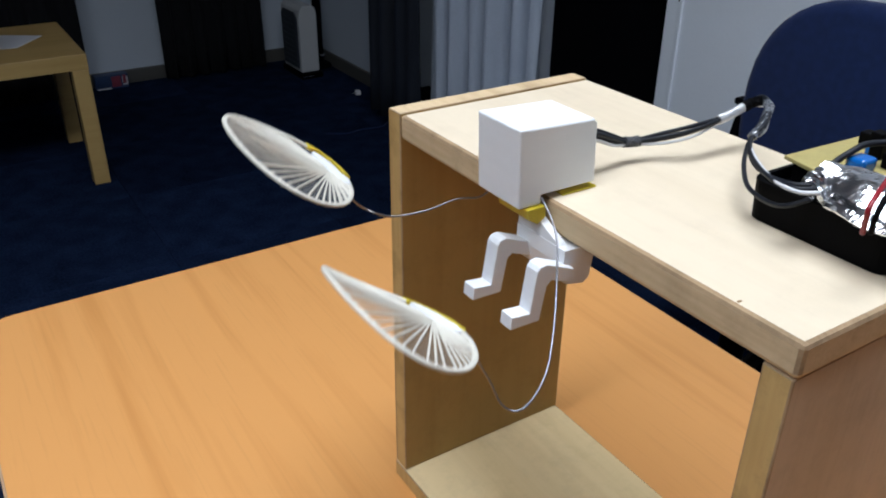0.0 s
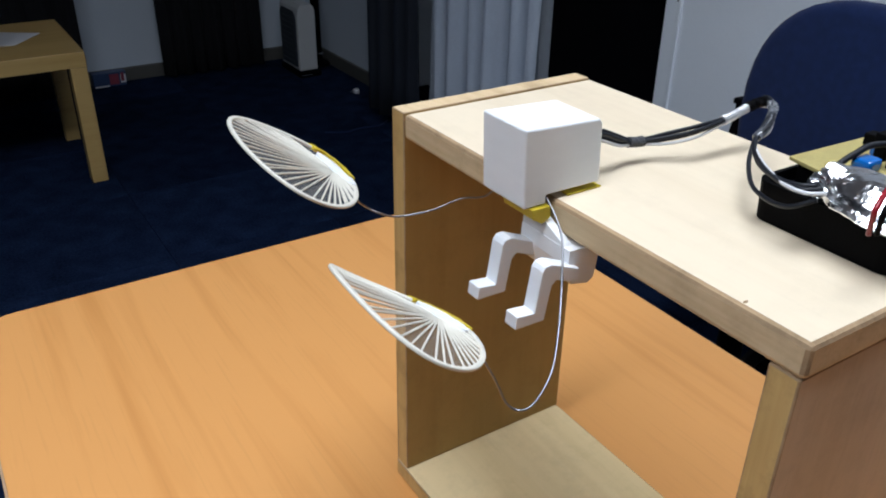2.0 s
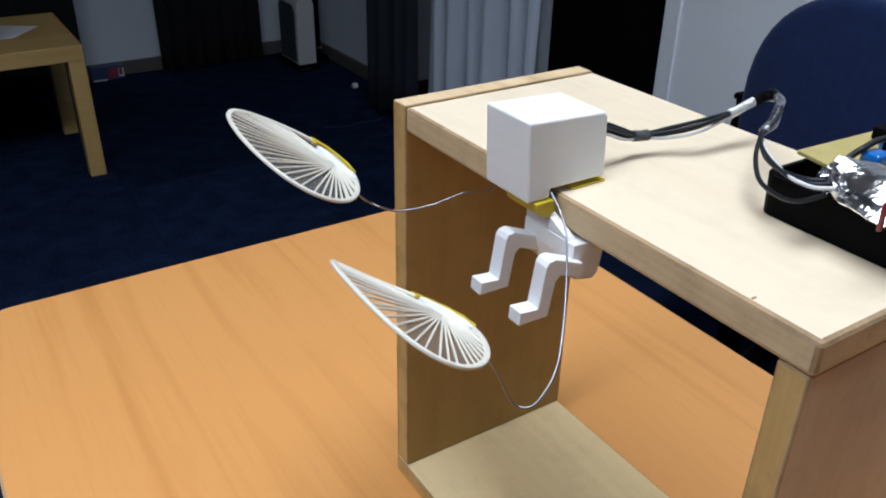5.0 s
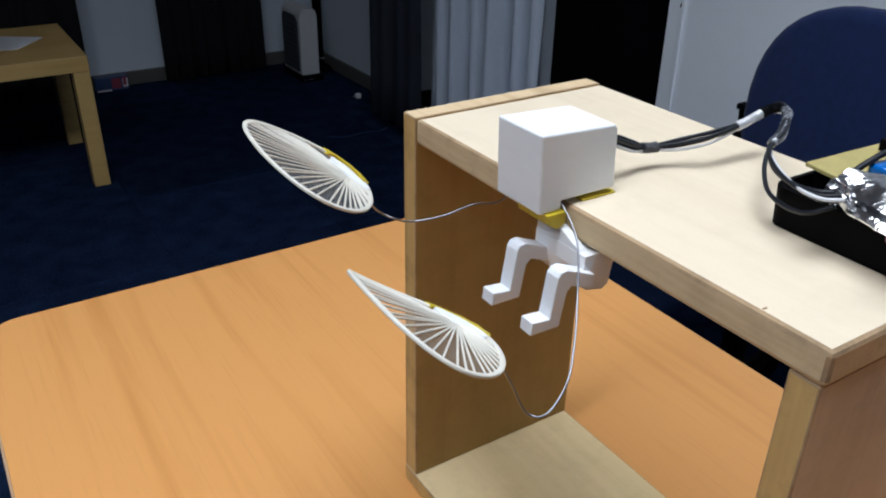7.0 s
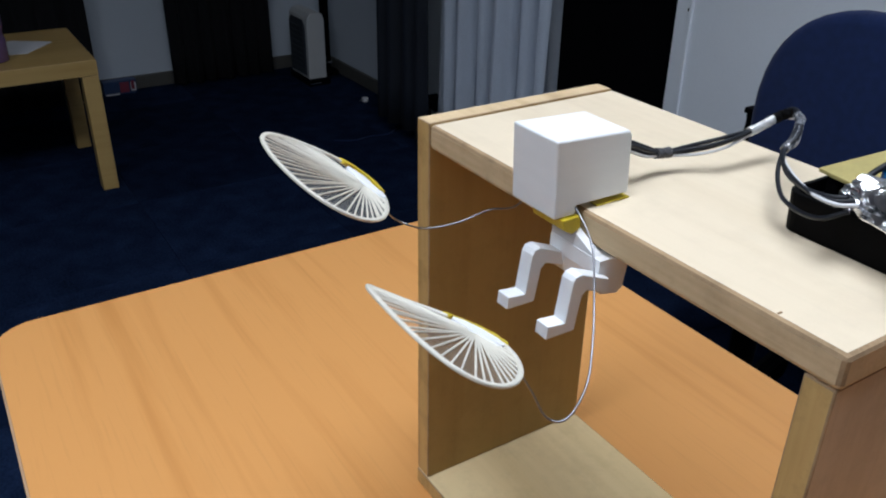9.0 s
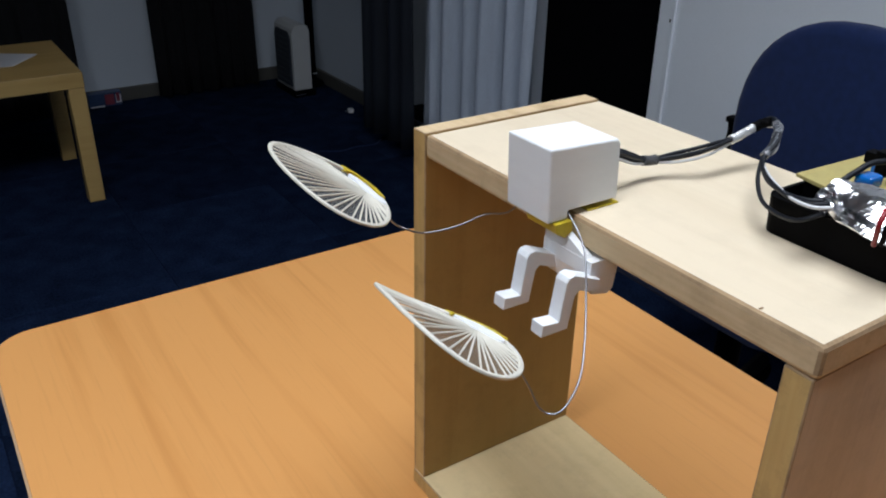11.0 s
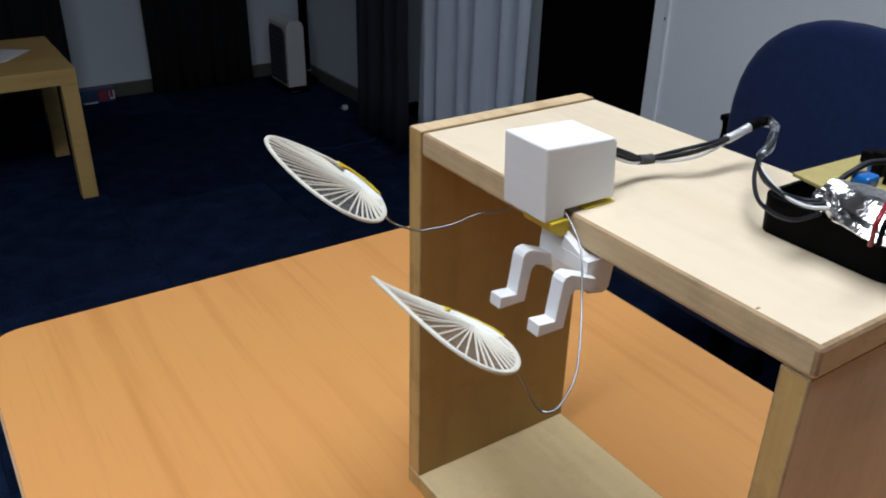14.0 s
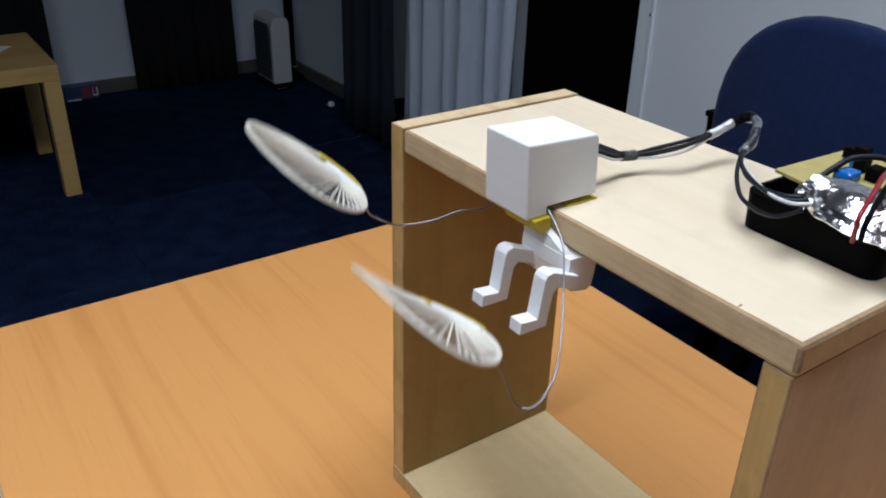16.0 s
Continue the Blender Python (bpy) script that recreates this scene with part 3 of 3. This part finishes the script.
prism([(0.1346, 0.2402 + H), (0.1265, 0.2396 + H), (0.1090, 0.2318 + H), (0.1060, 0.2290 + H), (0.1346, 0.2290 + H)], "x", -0.0047, -0.0008, bm=bm)  # slanting shoulder
part("torso", bm, M_WHITE, toy, "small white torso wedge")
for y0, y1 in ((0.1003, 0.1075), (0.1265, 0.1339)):
    o = [(-0.0035, 0.2242), (-0.0165, 0.2296), (-0.0196, 0.2292), (-0.0210, 0.2272), (-0.0236, 0.2094), (-0.0322, 0.2104), (-0.0328, 0.2046), (-0.0184, 0.2044), (-0.0158, 0.2195), (-0.0135, 0.2216), (-0.0045, 0.2180), (-0.0020, 0.2180), (-0.0020, 0.2238)]
    part("leg", prism([(u, v + H) for u, v in o], "y", y0, y1, 0.0004), M_WHITE, toy, "bent white printed leg")

WINGS = [  # centre, long axis, cross axis, half lengths, taper, cup, hub, tape ends on the wing's plane
    ([-0.0875, 0.1799, 1.0082], [-0.6650, 0.5000, 0.5548], [-0.4940, -0.8516, 0.1754], (0.0291, 0.0341, 0.29), (0.0009, 0.0004), (-0.0170, -0.0185), (-0.0030, -0.0338), (-0.0262, -0.0190)),
    ([-0.0974, 0.0750, 0.9966], [-0.8015, 0.2190, 0.5564], [-0.1549, -0.9748, 0.1606], (0.0245, 0.0347, -0.02), (0.0026, -0.0018), (-0.0172, -0.0085), (-0.0140, -0.0272), (-0.0243, -0.0020)),
]
AXLE = (-0.0032, 0.1340, 0.9866)
WIRES = [
    [(-0.0045, 0.1500, 0.2440), (-0.0070, 0.1600, 0.2330), (-0.012, 0.172, 0.2282), (-0.025, 0.1765, 0.2239), (-0.04, 0.1803, 0.2232), (-0.048, 0.1823, 0.2261), (-0.054, 0.1849, 0.230), (-0.0567, 0.188, 0.2406)],
    [(-0.0045, 0.1210, 0.2475), (-0.007, 0.1109, 0.2425), (-0.011, 0.1019, 0.2371), (-0.02, 0.0901, 0.2245), (-0.032, 0.0767, 0.2148), (-0.043, 0.067, 0.2079), (-0.055, 0.0629, 0.2022), (-0.061, 0.067, 0.203), (-0.066, 0.0702, 0.2161), (-0.0690, 0.0740, 0.2290)],
]


def wing(centre, along, across, size, cup, hub, tape0, tape1, wire, under):
    """A ribbed fan in a closed rim, taped to the end of a bent wire; it turns about the axle."""
    c, s, w = Vector(centre), Vector(along), Vector(across)
    n = s.cross(w)
    wa, wb, taper = size
    at = lambda p, lift=0.0: c + s * p[0] + w * p[1] + n * (lift + cup[0] * (p[0] / wa) ** 2 + cup[1] * (p[1] / wb) ** 2)
    ring = []
    for k in range(96):
        f = 2 * math.pi * k / 96
        ring.append((wa * math.cos(f), wb * math.sin(f) * (1 - taper * math.cos(f))))
    bm = bmesh.new()
    section = [(0.0008, 0.0003), (0.0005, 0.0006), (-0.0008, 0.0006), (-0.0011, 0.0003), (-0.0011, -0.0003), (-0.0008, -0.0006), (0.0005, -0.0006), (0.0008, -0.0003)]
    rings = []
    for k, p in enumerate(ring):  # a flat band, broader than high
        q, r = ring[(k + 1) % 96], ring[k - 1]
        out = (at(q) - at(r)).normalized().cross(n)
        if out.dot(at(p) - c) < 0:
            out = -out
        rings.append([bm.verts.new(at(p) + u * out + v * n) for u, v in section])
    for k in range(96):
        a, b = rings[k], rings[(k + 1) % 96]
        for j in range(8):
            bm.faces.new((a[j], a[(j + 1) % 8], b[(j + 1) % 8], b[j]))
    bmesh.ops.recalc_face_normals(bm, faces=bm.faces)
    ob = part("wing", bm, M_RIB, toy, "ivory ribbed fan wing on a bent wire", False, pivot=AXLE)
    h = Vector(hub)
    t0, t1 = Vector(tape0), Vector(tape1)
    mid = (t0 + t1) / 2
    outward = math.atan2(mid.y - h.y, mid.x - h.x)
    total = sum((Vector(ring[i]) - Vector(ring[i - 1])).length for i in range(96))
    step, gone = total / 50, 0.0
    for i in range(96):  # rib ends evenly spaced along the rim
        gone += (Vector(ring[i]) - Vector(ring[i - 1])).length
        if gone < step:
            continue
        gone -= step
        best = Vector(ring[i])
        d = (best - h).normalized()
        turn = (math.atan2(d.y, d.x) - outward + math.pi) % (2 * math.pi) - math.pi
        if abs(turn) < radians(48):
            continue
        part("rib", tube([at(h + d * 0.003, 0.0004), at(best)], 0.0005, 6, radii=[0.00045, 0.00036]), M_RIB, ob)
    # thin film that fills the fan
    bm = bmesh.new()
    lo = [bm.verts.new(at(Vector(p) * 0.985, -0.0003)) for p in ring]
    hi = [bm.verts.new(at(Vector(p) * 0.985, -0.0001)) for p in ring]
    ends = [bm.verts.new(at(h, -0.0003)), bm.verts.new(at(h, -0.0001))]
    for k in range(96):
        j = (k + 1) % 96
        bm.faces.new((ends[0], lo[j], lo[k]))
        bm.faces.new((ends[1], hi[k], hi[j]))
        bm.faces.new((lo[k], lo[j], hi[j], hi[k]))
    bmesh.ops.recalc_face_normals(bm, faces=bm.faces)
    part("film", bm, M_FILM, ob, "thin milky film between the ribs")
    # solid hub leaf along the taped edge
    along2 = (t1 - t0).normalized()
    inward = (h - mid).normalized()
    leaf = []
    for k in range(24):
        f = 2 * math.pi * k / 24
        leaf.append(mid * 0.42 + h * 0.58 + along2 * (0.0120 * math.cos(f) + 0.0012) + inward * (0.0056 * math.sin(f)))
    bm = bmesh.new()
    lo = [bm.verts.new(at(p, -0.0005)) for p in leaf]
    hi = [bm.verts.new(at(p, 0.0011)) for p in leaf]
    bm.faces.new(lo[::-1])
    bm.faces.new(hi)
    for k in range(24):
        bm.faces.new((lo[k], lo[(k + 1) % 24], hi[(k + 1) % 24], hi[k]))
    bmesh.ops.recalc_face_normals(bm, faces=bm.faces)
    part("hub_leaf", bm, M_WHITE, ob, "solid white hub leaf")
    # tape folded over the rim, wide where it starts
    turn0, turn1 = (math.atan2(t.y / wb, t.x / wa) for t in (t0, t1))
    bm = bmesh.new()
    strips = []
    for k in range(17):
        f = turn0 + (turn1 - turn0) * k / 16
        p = Vector((wa * math.cos(f), wb * math.sin(f) * (1 - taper * math.cos(f))))
        inner = 0.0016 + 0.0026 * max(0.0, 1 - k / 3.5)
        to_hub = (h - p).normalized()
        p0, p1 = p - to_hub * (0.0013 + 0.0003 * math.sin(k * 1.7)), p + to_hub * inner
        strips.append([bm.verts.new(q) for q in (at(p0, -0.0009), at(p0, 0.0010), at(p1, 0.0012), at(p1, 0.0009), at(p + to_hub * 0.001, -0.0009))])
    for a, b in zip(strips, strips[1:]):
        for j in range(5):
            bm.faces.new((a[j], a[(j + 1) % 5], b[(j + 1) % 5], b[j]))
    bm.faces.new(strips[0])
    bm.faces.new(strips[-1])
    bmesh.ops.recalc_face_normals(bm, faces=bm.faces)
    part("tape", bm, M_YTAPE, ob, "yellow tape folded over the wing's edge")
    line = [Vector(p) + Vector((0, 0, H)) for p in wire]
    line[-1] = at(t1.lerp(Vector((-wa, 0)), under), -0.0014)
    line += [at(t1 * 0.4 + t0 * 0.6, -0.0012)]
    part("wire", tube(spline(line, 8), 0.00046, 8), M_STEEL, ob, "thin bent steel wire", True)
    return ob


wings = [wing(*spec, wire, under) for spec, wire, under in zip(WINGS, WIRES, (0.75, 0.0))]

# ---- cables and the controller on the box's top ----
TRUNK = [(0.0215, 0.1290, 1.0125), (0.0334, 0.1327, 1.010), (0.0441, 0.1335, 1.0055), (0.0554, 0.134, 1.002), (0.0702, 0.1289, 1.003), (0.0809, 0.122, 1.0065), (0.098, 0.1203, 1.0095), (0.1134, 0.1196, 1.0135), (0.1164, 0.1142, 1.0165), (0.1078, 0.1043, 1.0175), (0.0901, 0.0933, 1.0165), (0.0799, 0.0905, 1.0125)]
TAILS = [
    [(0.0693, 0.084, 1.008), (0.0587, 0.0739, 1.005), (0.053, 0.0654, 1.0045), (0.0475, 0.0543, 1.006), (0.0447, 0.0455, 1.009), (0.0480, 0.0387, 1.0135)],
    [(0.0666, 0.0785, 1.0105), (0.0526, 0.0612, 1.0135), (0.0487, 0.0486, 1.0155), (0.0520, 0.0420, 1.0165)],
    [(0.0648, 0.0752, 1.012), (0.0484, 0.0546, 1.0145), (0.0450, 0.0425, 1.0155), (0.0500, 0.0370, 1.0160)],
    [(0.0655, 0.0770, 1.0115), (0.0500, 0.0575, 1.0140), (0.0465, 0.0450, 1.0155), (0.0515, 0.0395, 1.0162)],
]
harness = thing("cable_harness", (0.0554, 0.134, ZT), "bundle of dark and white cables with tape and foil wraps", "cables")
spread = [(0.0, 0.0008, 0.0010), (0.0, -0.0011, 0.0007), (0.0, -0.0013, -0.0013), (0.0, 0.0008, -0.0009)]
for k, (tail, sp) in enumerate(zip(TAILS, spread)):
    pts = []
    for i, p in enumerate(TRUNK):
        tight = 0.55 if i in (0, 3, 6, 7, 9, 11) else 1.5
        pts.append(Vector(p) + Vector((sp[1] * 0.6, sp[1] * tight, sp[2] * tight)))
    white = k in (2,)
    part("cable", tube(spline(pts + [Vector(q) for q in tail], 7), 0.00075 if white else 0.00095, 8), M_CABLE_W if white else M_CABLE, harness, "white cable" if white else "dark grey cable", True)


def wrap(name, points, radius, mat, label, crumple=0.0, seed=0):
    rnd = random.Random(seed)
    pts = spline(points, 6)
    bm = tube(pts, radius, 12)
    for v in bm.verts:
        v.co += Vector([rnd.uniform(-1, 1) * crumple for _ in range(3)])
    part(name, bm, mat, harness, label)


wrap("tape_band", [(0.0515, 0.1342, 1.0027), (0.0554, 0.134, 1.002), (0.0595, 0.1329, 1.0021)], 0.0024, M_TAPE_G, "grey tape band", 0.0002, 1)
wrap("foil_wrap", [(0.0955, 0.1204, 1.0090), (0.1025, 0.1202, 1.0105), (0.1105, 0.1199, 1.0127)], 0.0022, M_FOIL_TAPE, "crumpled bright foil wrap", 0.00012, 2)
wrap("black_tape", [(0.1105, 0.1199, 1.0127), (0.1148, 0.1185, 1.0145), (0.1164, 0.1142, 1.0165)], 0.0025, M_BLACK, "black tape wrap", 0.0003, 3)
wrap("foil_wrap", [(0.1125, 0.1095, 1.0173), (0.1078, 0.1043, 1.0175), (0.0985, 0.0985, 1.0172), (0.0901, 0.0933, 1.0165), (0.0810, 0.0908, 1.0130)], 0.0020, M_CLEAR, "shiny clear wrap", 0.0003, 4)

unit = thing("controller_box", (0.09, 0.04, ZT), "black plastic tray with circuit board and foil-wrapped parts", "electronics")
bm = bmesh.new()
lo, hi = round_rect(0.0572, 0.1252, 0.0112, 0.0700, 0.006, 5), round_rect(0.0563, 0.1260, 0.0105, 0.0706, 0.006, 5)
a, b = [bm.verts.new((u, v, ZT + 0.0003)) for u, v in lo], [bm.verts.new((u, v, 1.0085)) for u, v in hi]
c = [bm.verts.new((0.091 + (u - 0.091) * 0.94, 0.0405 + (v - 0.0405) * 0.94, 1.0085)) for u, v in hi]
d = [bm.verts.new((0.091 + (u - 0.091) * 0.92, 0.0405 + (v - 0.0405) * 0.92, 1.0035)) for u, v in hi]
bm.faces.new(a[::-1])
for p, q in ((a, b), (b, c), (c, d)):
    for k in range(len(p)):
        bm.faces.new((p[k], p[(k + 1) % len(p)], q[(k + 1) % len(p)], q[k]))
bm.faces.new(d)
part("tray", bm, M_BLACK, unit, "black plastic tray")
bm = prism([(0.0729, 0.0690), (0.1225, 0.0665), (0.1190, 0.0330), (0.0665, 0.0345)], "z", 1.0128, 1.0144, 0.0003)
part("circuit_board", bm, M_PCB, unit, "bare yellow-green circuit board")
part("board_post", box((0.074, 0.060, 1.0036), (0.079, 0.065, 1.0127)), M_BLACK, unit)
part("board_post", box((0.112, 0.040, 1.0036), (0.117, 0.045, 1.0127)), M_BLACK, unit)
part("blue_capacitor", box((0.0795, 0.0405, 1.0146), (0.0885, 0.0485, 1.0200), 0.0015), M_BLUE, unit, "blue block component")
part("blue_capacitor", box((0.1000, 0.0490, 1.0146), (0.1050, 0.0535, 1.0190), 0.0008), M_BLUE, unit, "small blue component")
for x, y, h in ((0.1045, 0.0500, 0.008), (0.0985, 0.0460, 0.006), (0.109, 0.057, 0.005)):
    part("chip", box((x, y, 1.0146), (x + 0.006, y + 0.005, 1.0146 + h), 0.0005), M_BLACK, unit, "black component")
part("terminal", box((0.0925, 0.0370, 1.0146), (0.0990, 0.0420, 1.0205), 0.0006), M_BLACK, unit, "black terminal block")
# crumpled foil parcel lying over the tray's edge and the board's rim
rnd = random.Random(11)
creases = [(rnd.uniform(0, math.pi), rnd.uniform(160, 420), rnd.uniform(0, 6.28), rnd.uniform(0.3, 1.0)) for _ in range(9)]
NU, NV = 34, 18
bm = bmesh.new()
sheets = []
for under in (0.0, 0.0042):
    rows = []
    for i in range(NU + 1):
        u = i / NU
        y = 0.0465 - 0.0435 * u
        swell = min(1.0, 0.25 + 3.2 * u)  # gathered towards the neck
        front = 0.0600 - 0.0085 * swell + 0.0012 * math.sin(9 * u)
        back = 0.0630 + 0.0105 * swell
        row = []
        for j in range(NV + 1):
            v = j / NV
            x = front + (back - front) * v
            z = 1.0100 + 0.0030 * (1 - u) + 0.0082 * v ** 0.8 + 0.0026 * math.sin(math.pi * v)
            if v < 0.13:
                z -= 0.0012
            for ang, freq, ph, am in creases:
                z += 0.00042 * am * (abs(math.sin(0.5 * freq * (x * math.cos(ang) + y * math.sin(ang)) + ph)) - 0.6)
            z += rnd.uniform(-0.00012, 0.00012)
            edge = min(1.0, 6 * v, 6 * (1 - v), 8 * u + 0.2)
            row.append(bm.verts.new((x, y, z - under * edge - (0.0004 if under else 0.0))))
        rows.append(row)
    sheets.append(rows)
top, low = sheets
for i in range(NU):
    for j in range(NV):
        bm.faces.new((top[i][j], top[i + 1][j], top[i + 1][j + 1], top[i][j + 1]))
        bm.faces.new((low[i][j], low[i][j + 1], low[i + 1][j + 1], low[i + 1][j]))
    bm.faces.new((top[i][0], low[i][0], low[i + 1][0], top[i + 1][0]))
    bm.faces.new((top[i][NV], top[i + 1][NV], low[i + 1][NV], low[i][NV]))
for j in range(NV):
    bm.faces.new((top[0][j], top[0][j + 1], low[0][j + 1], low[0][j]))
    bm.faces.new((top[NU][j], low[NU][j], low[NU][j + 1], top[NU][j + 1]))
bmesh.ops.recalc_face_normals(bm, faces=bm.faces)
part("foil_parcel", bm, M_FOIL, unit, "crumpled shiny foil parcel")
wrapn = tube(spline([(0.0515, 0.0425, 1.0148), (0.0570, 0.0450, 1.0160), (0.0650, 0.0455, 1.0172)], 8), 0.0034, 10)
for v in wrapn.verts:
    v.co += Vector([rnd.uniform(-1, 1) * 0.0009 for _ in range(3)])
part("foil_neck", wrapn, M_FOIL, unit, "twisted foil neck")
part("lead", tube(spline([(0.0670, 0.0475, 1.0165), (0.0745, 0.0490, 1.0180), (0.0796, 0.0474, 1.0212), (0.0888, 0.0459, 1.0235), (0.1014, 0.0399, 1.0225), (0.1080, 0.0385, 1.0150)]), 0.00125), M_CABLE, unit, "dark grey lead", True)
part("red_lead", tube(spline([(0.1000, 0.0340, 1.0190), (0.0749, 0.0258, 1.0265), (0.0543, 0.0182, 1.0265), (0.0430, 0.0145, 1.0250), (0.0385, 0.0132, 1.0215), (0.0422, 0.0150, 1.0120)]), 0.00095), M_RED, unit, "red insulated lead", True)
part("black_lead", tube(spline([(0.1010, 0.0310, 1.0185), (0.0764, 0.0234, 1.0255), (0.0558, 0.0160, 1.0255), (0.0445, 0.0123, 1.0240), (0.0402, 0.0112, 1.0205), (0.0435, 0.0130, 1.0125)]), 0.0010), M_BLACK, unit, "black insulated lead", True)


# ---- movement ----
FLAP = [  # seconds, degrees of the far wing, degrees of the near wing
    (0, -0.3, -1), (0.1, 2, 1.4), (0.2, -3, -3.4), (0.3, 6, 4.1), (0.4, 0.8, 0.91), (0.5, 0, -0.6), (0.6, 0.2, 0.23), (0.7, 0.6, 0.68), (0.8, -0.6, -0.68),
    (0.9, 0.1, 0.11), (1, 0, 0), (1.2, 0.3, 0.34), (1.3, -0.6, -0.68), (1.5, 0, 0), (1.6, 0.8, 0.91), (1.8, -0.5, -0.57), (2, 0, 0), (2.2, 0.6, 0.68),
    (2.5, 0, 0), (2.8, -0.4, -0.46), (3, 0.3, 0.34), (3.2, 0.7, 0.8), (3.5, 0, 0), (3.8, -0.5, -0.57), (4, 0, 0), (4.2, 0.8, 0.91), (4.5, -0.4, -0.46),
    (4.8, 0.5, 0.57), (5.1, -0.5, -0.57), (5.4, 0.6, 0.68), (5.7, -0.8, -0.91), (6, 0.8, 0.91), (6.3, 1.2, 1.2), (6.4, -4, -4.5), (6.5, -2, -3), (6.7, 0.8, 0.91),
    (6.9, 0, 0), (7, -0.7, -0.8), (7.1, 1, 1.1), (7.2, 0, 0), (7.3, -4, -4.6), (7.4, 2, 1.4), (7.5, 1.7, -0.6), (7.7, 1.6, 1.3), (7.8, 1, 1.1),
    (7.9, -2.5, -2.5), (8, 2.0, -1.6), (8.1, 4.5, 2.4), (8.2, -8.8, -10), (8.3, -2, -2.3), (8.4, 18, 18), (8.5, -8.8, -10.4), (8.6, 16, 16), (8.7, 2, 1.4),
    (8.8, 1.6, 1.3), (8.9, -0.5, -0.57), (9, -2.1, -3.1), (9.1, 5, 3), (9.2, -1, -1.1), (9.3, -6, -6.8), (9.4, 9.5, 8.1), (9.5, -9.2, -8.4), (9.6, 8, 6.4),
    (9.7, 12, 11), (9.8, -4, -4.6), (9.9, -8, -9.1), (10, 7, 5.3), (10.1, 2, 1.4), (10.2, -6, -6.8), (10.4, 5, 3), (10.6, -3, -3.4), (10.8, 4, 1.9),
    (11, -2, -2.3), (11.2, 3, 1.6), (11.4, -3, -3.4), (11.6, 2, 1.4), (11.8, 4, 1.9), (11.9, -3, -4), (12, 0.6, -1), (12.1, 6.5, 4.7), (12.2, 3, 1.6),
    (12.3, -5, -5.7), (12.4, 7.9, 6.3), (12.5, 1.1, 1.3), (12.6, -3.5, -3), (12.7, 0, 0), (12.8, 7, 5.3), (12.9, 3.5, 1.7), (13, 0, -1.2), (13.1, 2, 1.4),
    (13.2, 1.5, 1.3), (13.3, -6, -6.8), (13.4, -4, -3.5), (13.5, 0.4, 0.7), (13.6, 16, 16), (13.7, -1, -1.1), (13.8, -2.2, -2.5), (13.9, -0.8, -0.91), (14, -0.9, -1),
    (14.1, 0.4, 0.46), (14.2, 0.6, 0.68), (14.5, 0, 0), (14.8, -0.4, -0.46), (15, 0, 0), (15.2, 1.6, 1.3), (15.4, 0.2, 0.23), (15.5, -0.6, -0.4), (15.6, 0.5, 0.57),
    (15.7, 1, 1.1), (15.8, -1.5, -1.7), (15.9, -3, -4), (16, 1.6, 0.8),
]

TWIST = {  # seconds: twist and sideways sway of the far wing, then of the near wing
    6.5: (1.2, 0.3, 1.1, -0.4), 7.5: (0, 0, 2.4, -2.9), 8: (1.4, 0.2, 2.2, 0), 8.5: (2, 0.5, 0.4, -1.5), 9: (-0.6, -0.2, -0.8, 0), 9.5: (-0.5, 1, 0.3, -1.2),
    12: (1.5, 0.2, 1.2, 0), 12.5: (0.3, 0.2, 1.6, 0), 13: (0.8, 0.2, 1.3, -0.2), 13.5: (1.5, 0.4, 2.2, -0.3),
}


def motions():
    for ob in wings:
        at = ob.location.copy()
        k = 1 + wings.index(ob)
        rows = []
        for row in FLAP:
            twist = TWIST.get(row[0], (0, 0, 0, 0))
            calm = (-0.95, -0.75)[k - 1] * max(0.0, min(1.0, row[0] / 0.5, (6.5 - row[0]) / 1.5))
            calm += (-0.4, -0.6)[k - 1] * max(0.0, min(1.0, (row[0] - 13.9) / 0.4, (15.9 - row[0]) / 0.3))
            rows.append((row[0], pose(at.x, at.y, at.z, twist[2 * k - 2], row[k] + calm, twist[2 * k - 1])))
        walk(ob, rows)


motions()
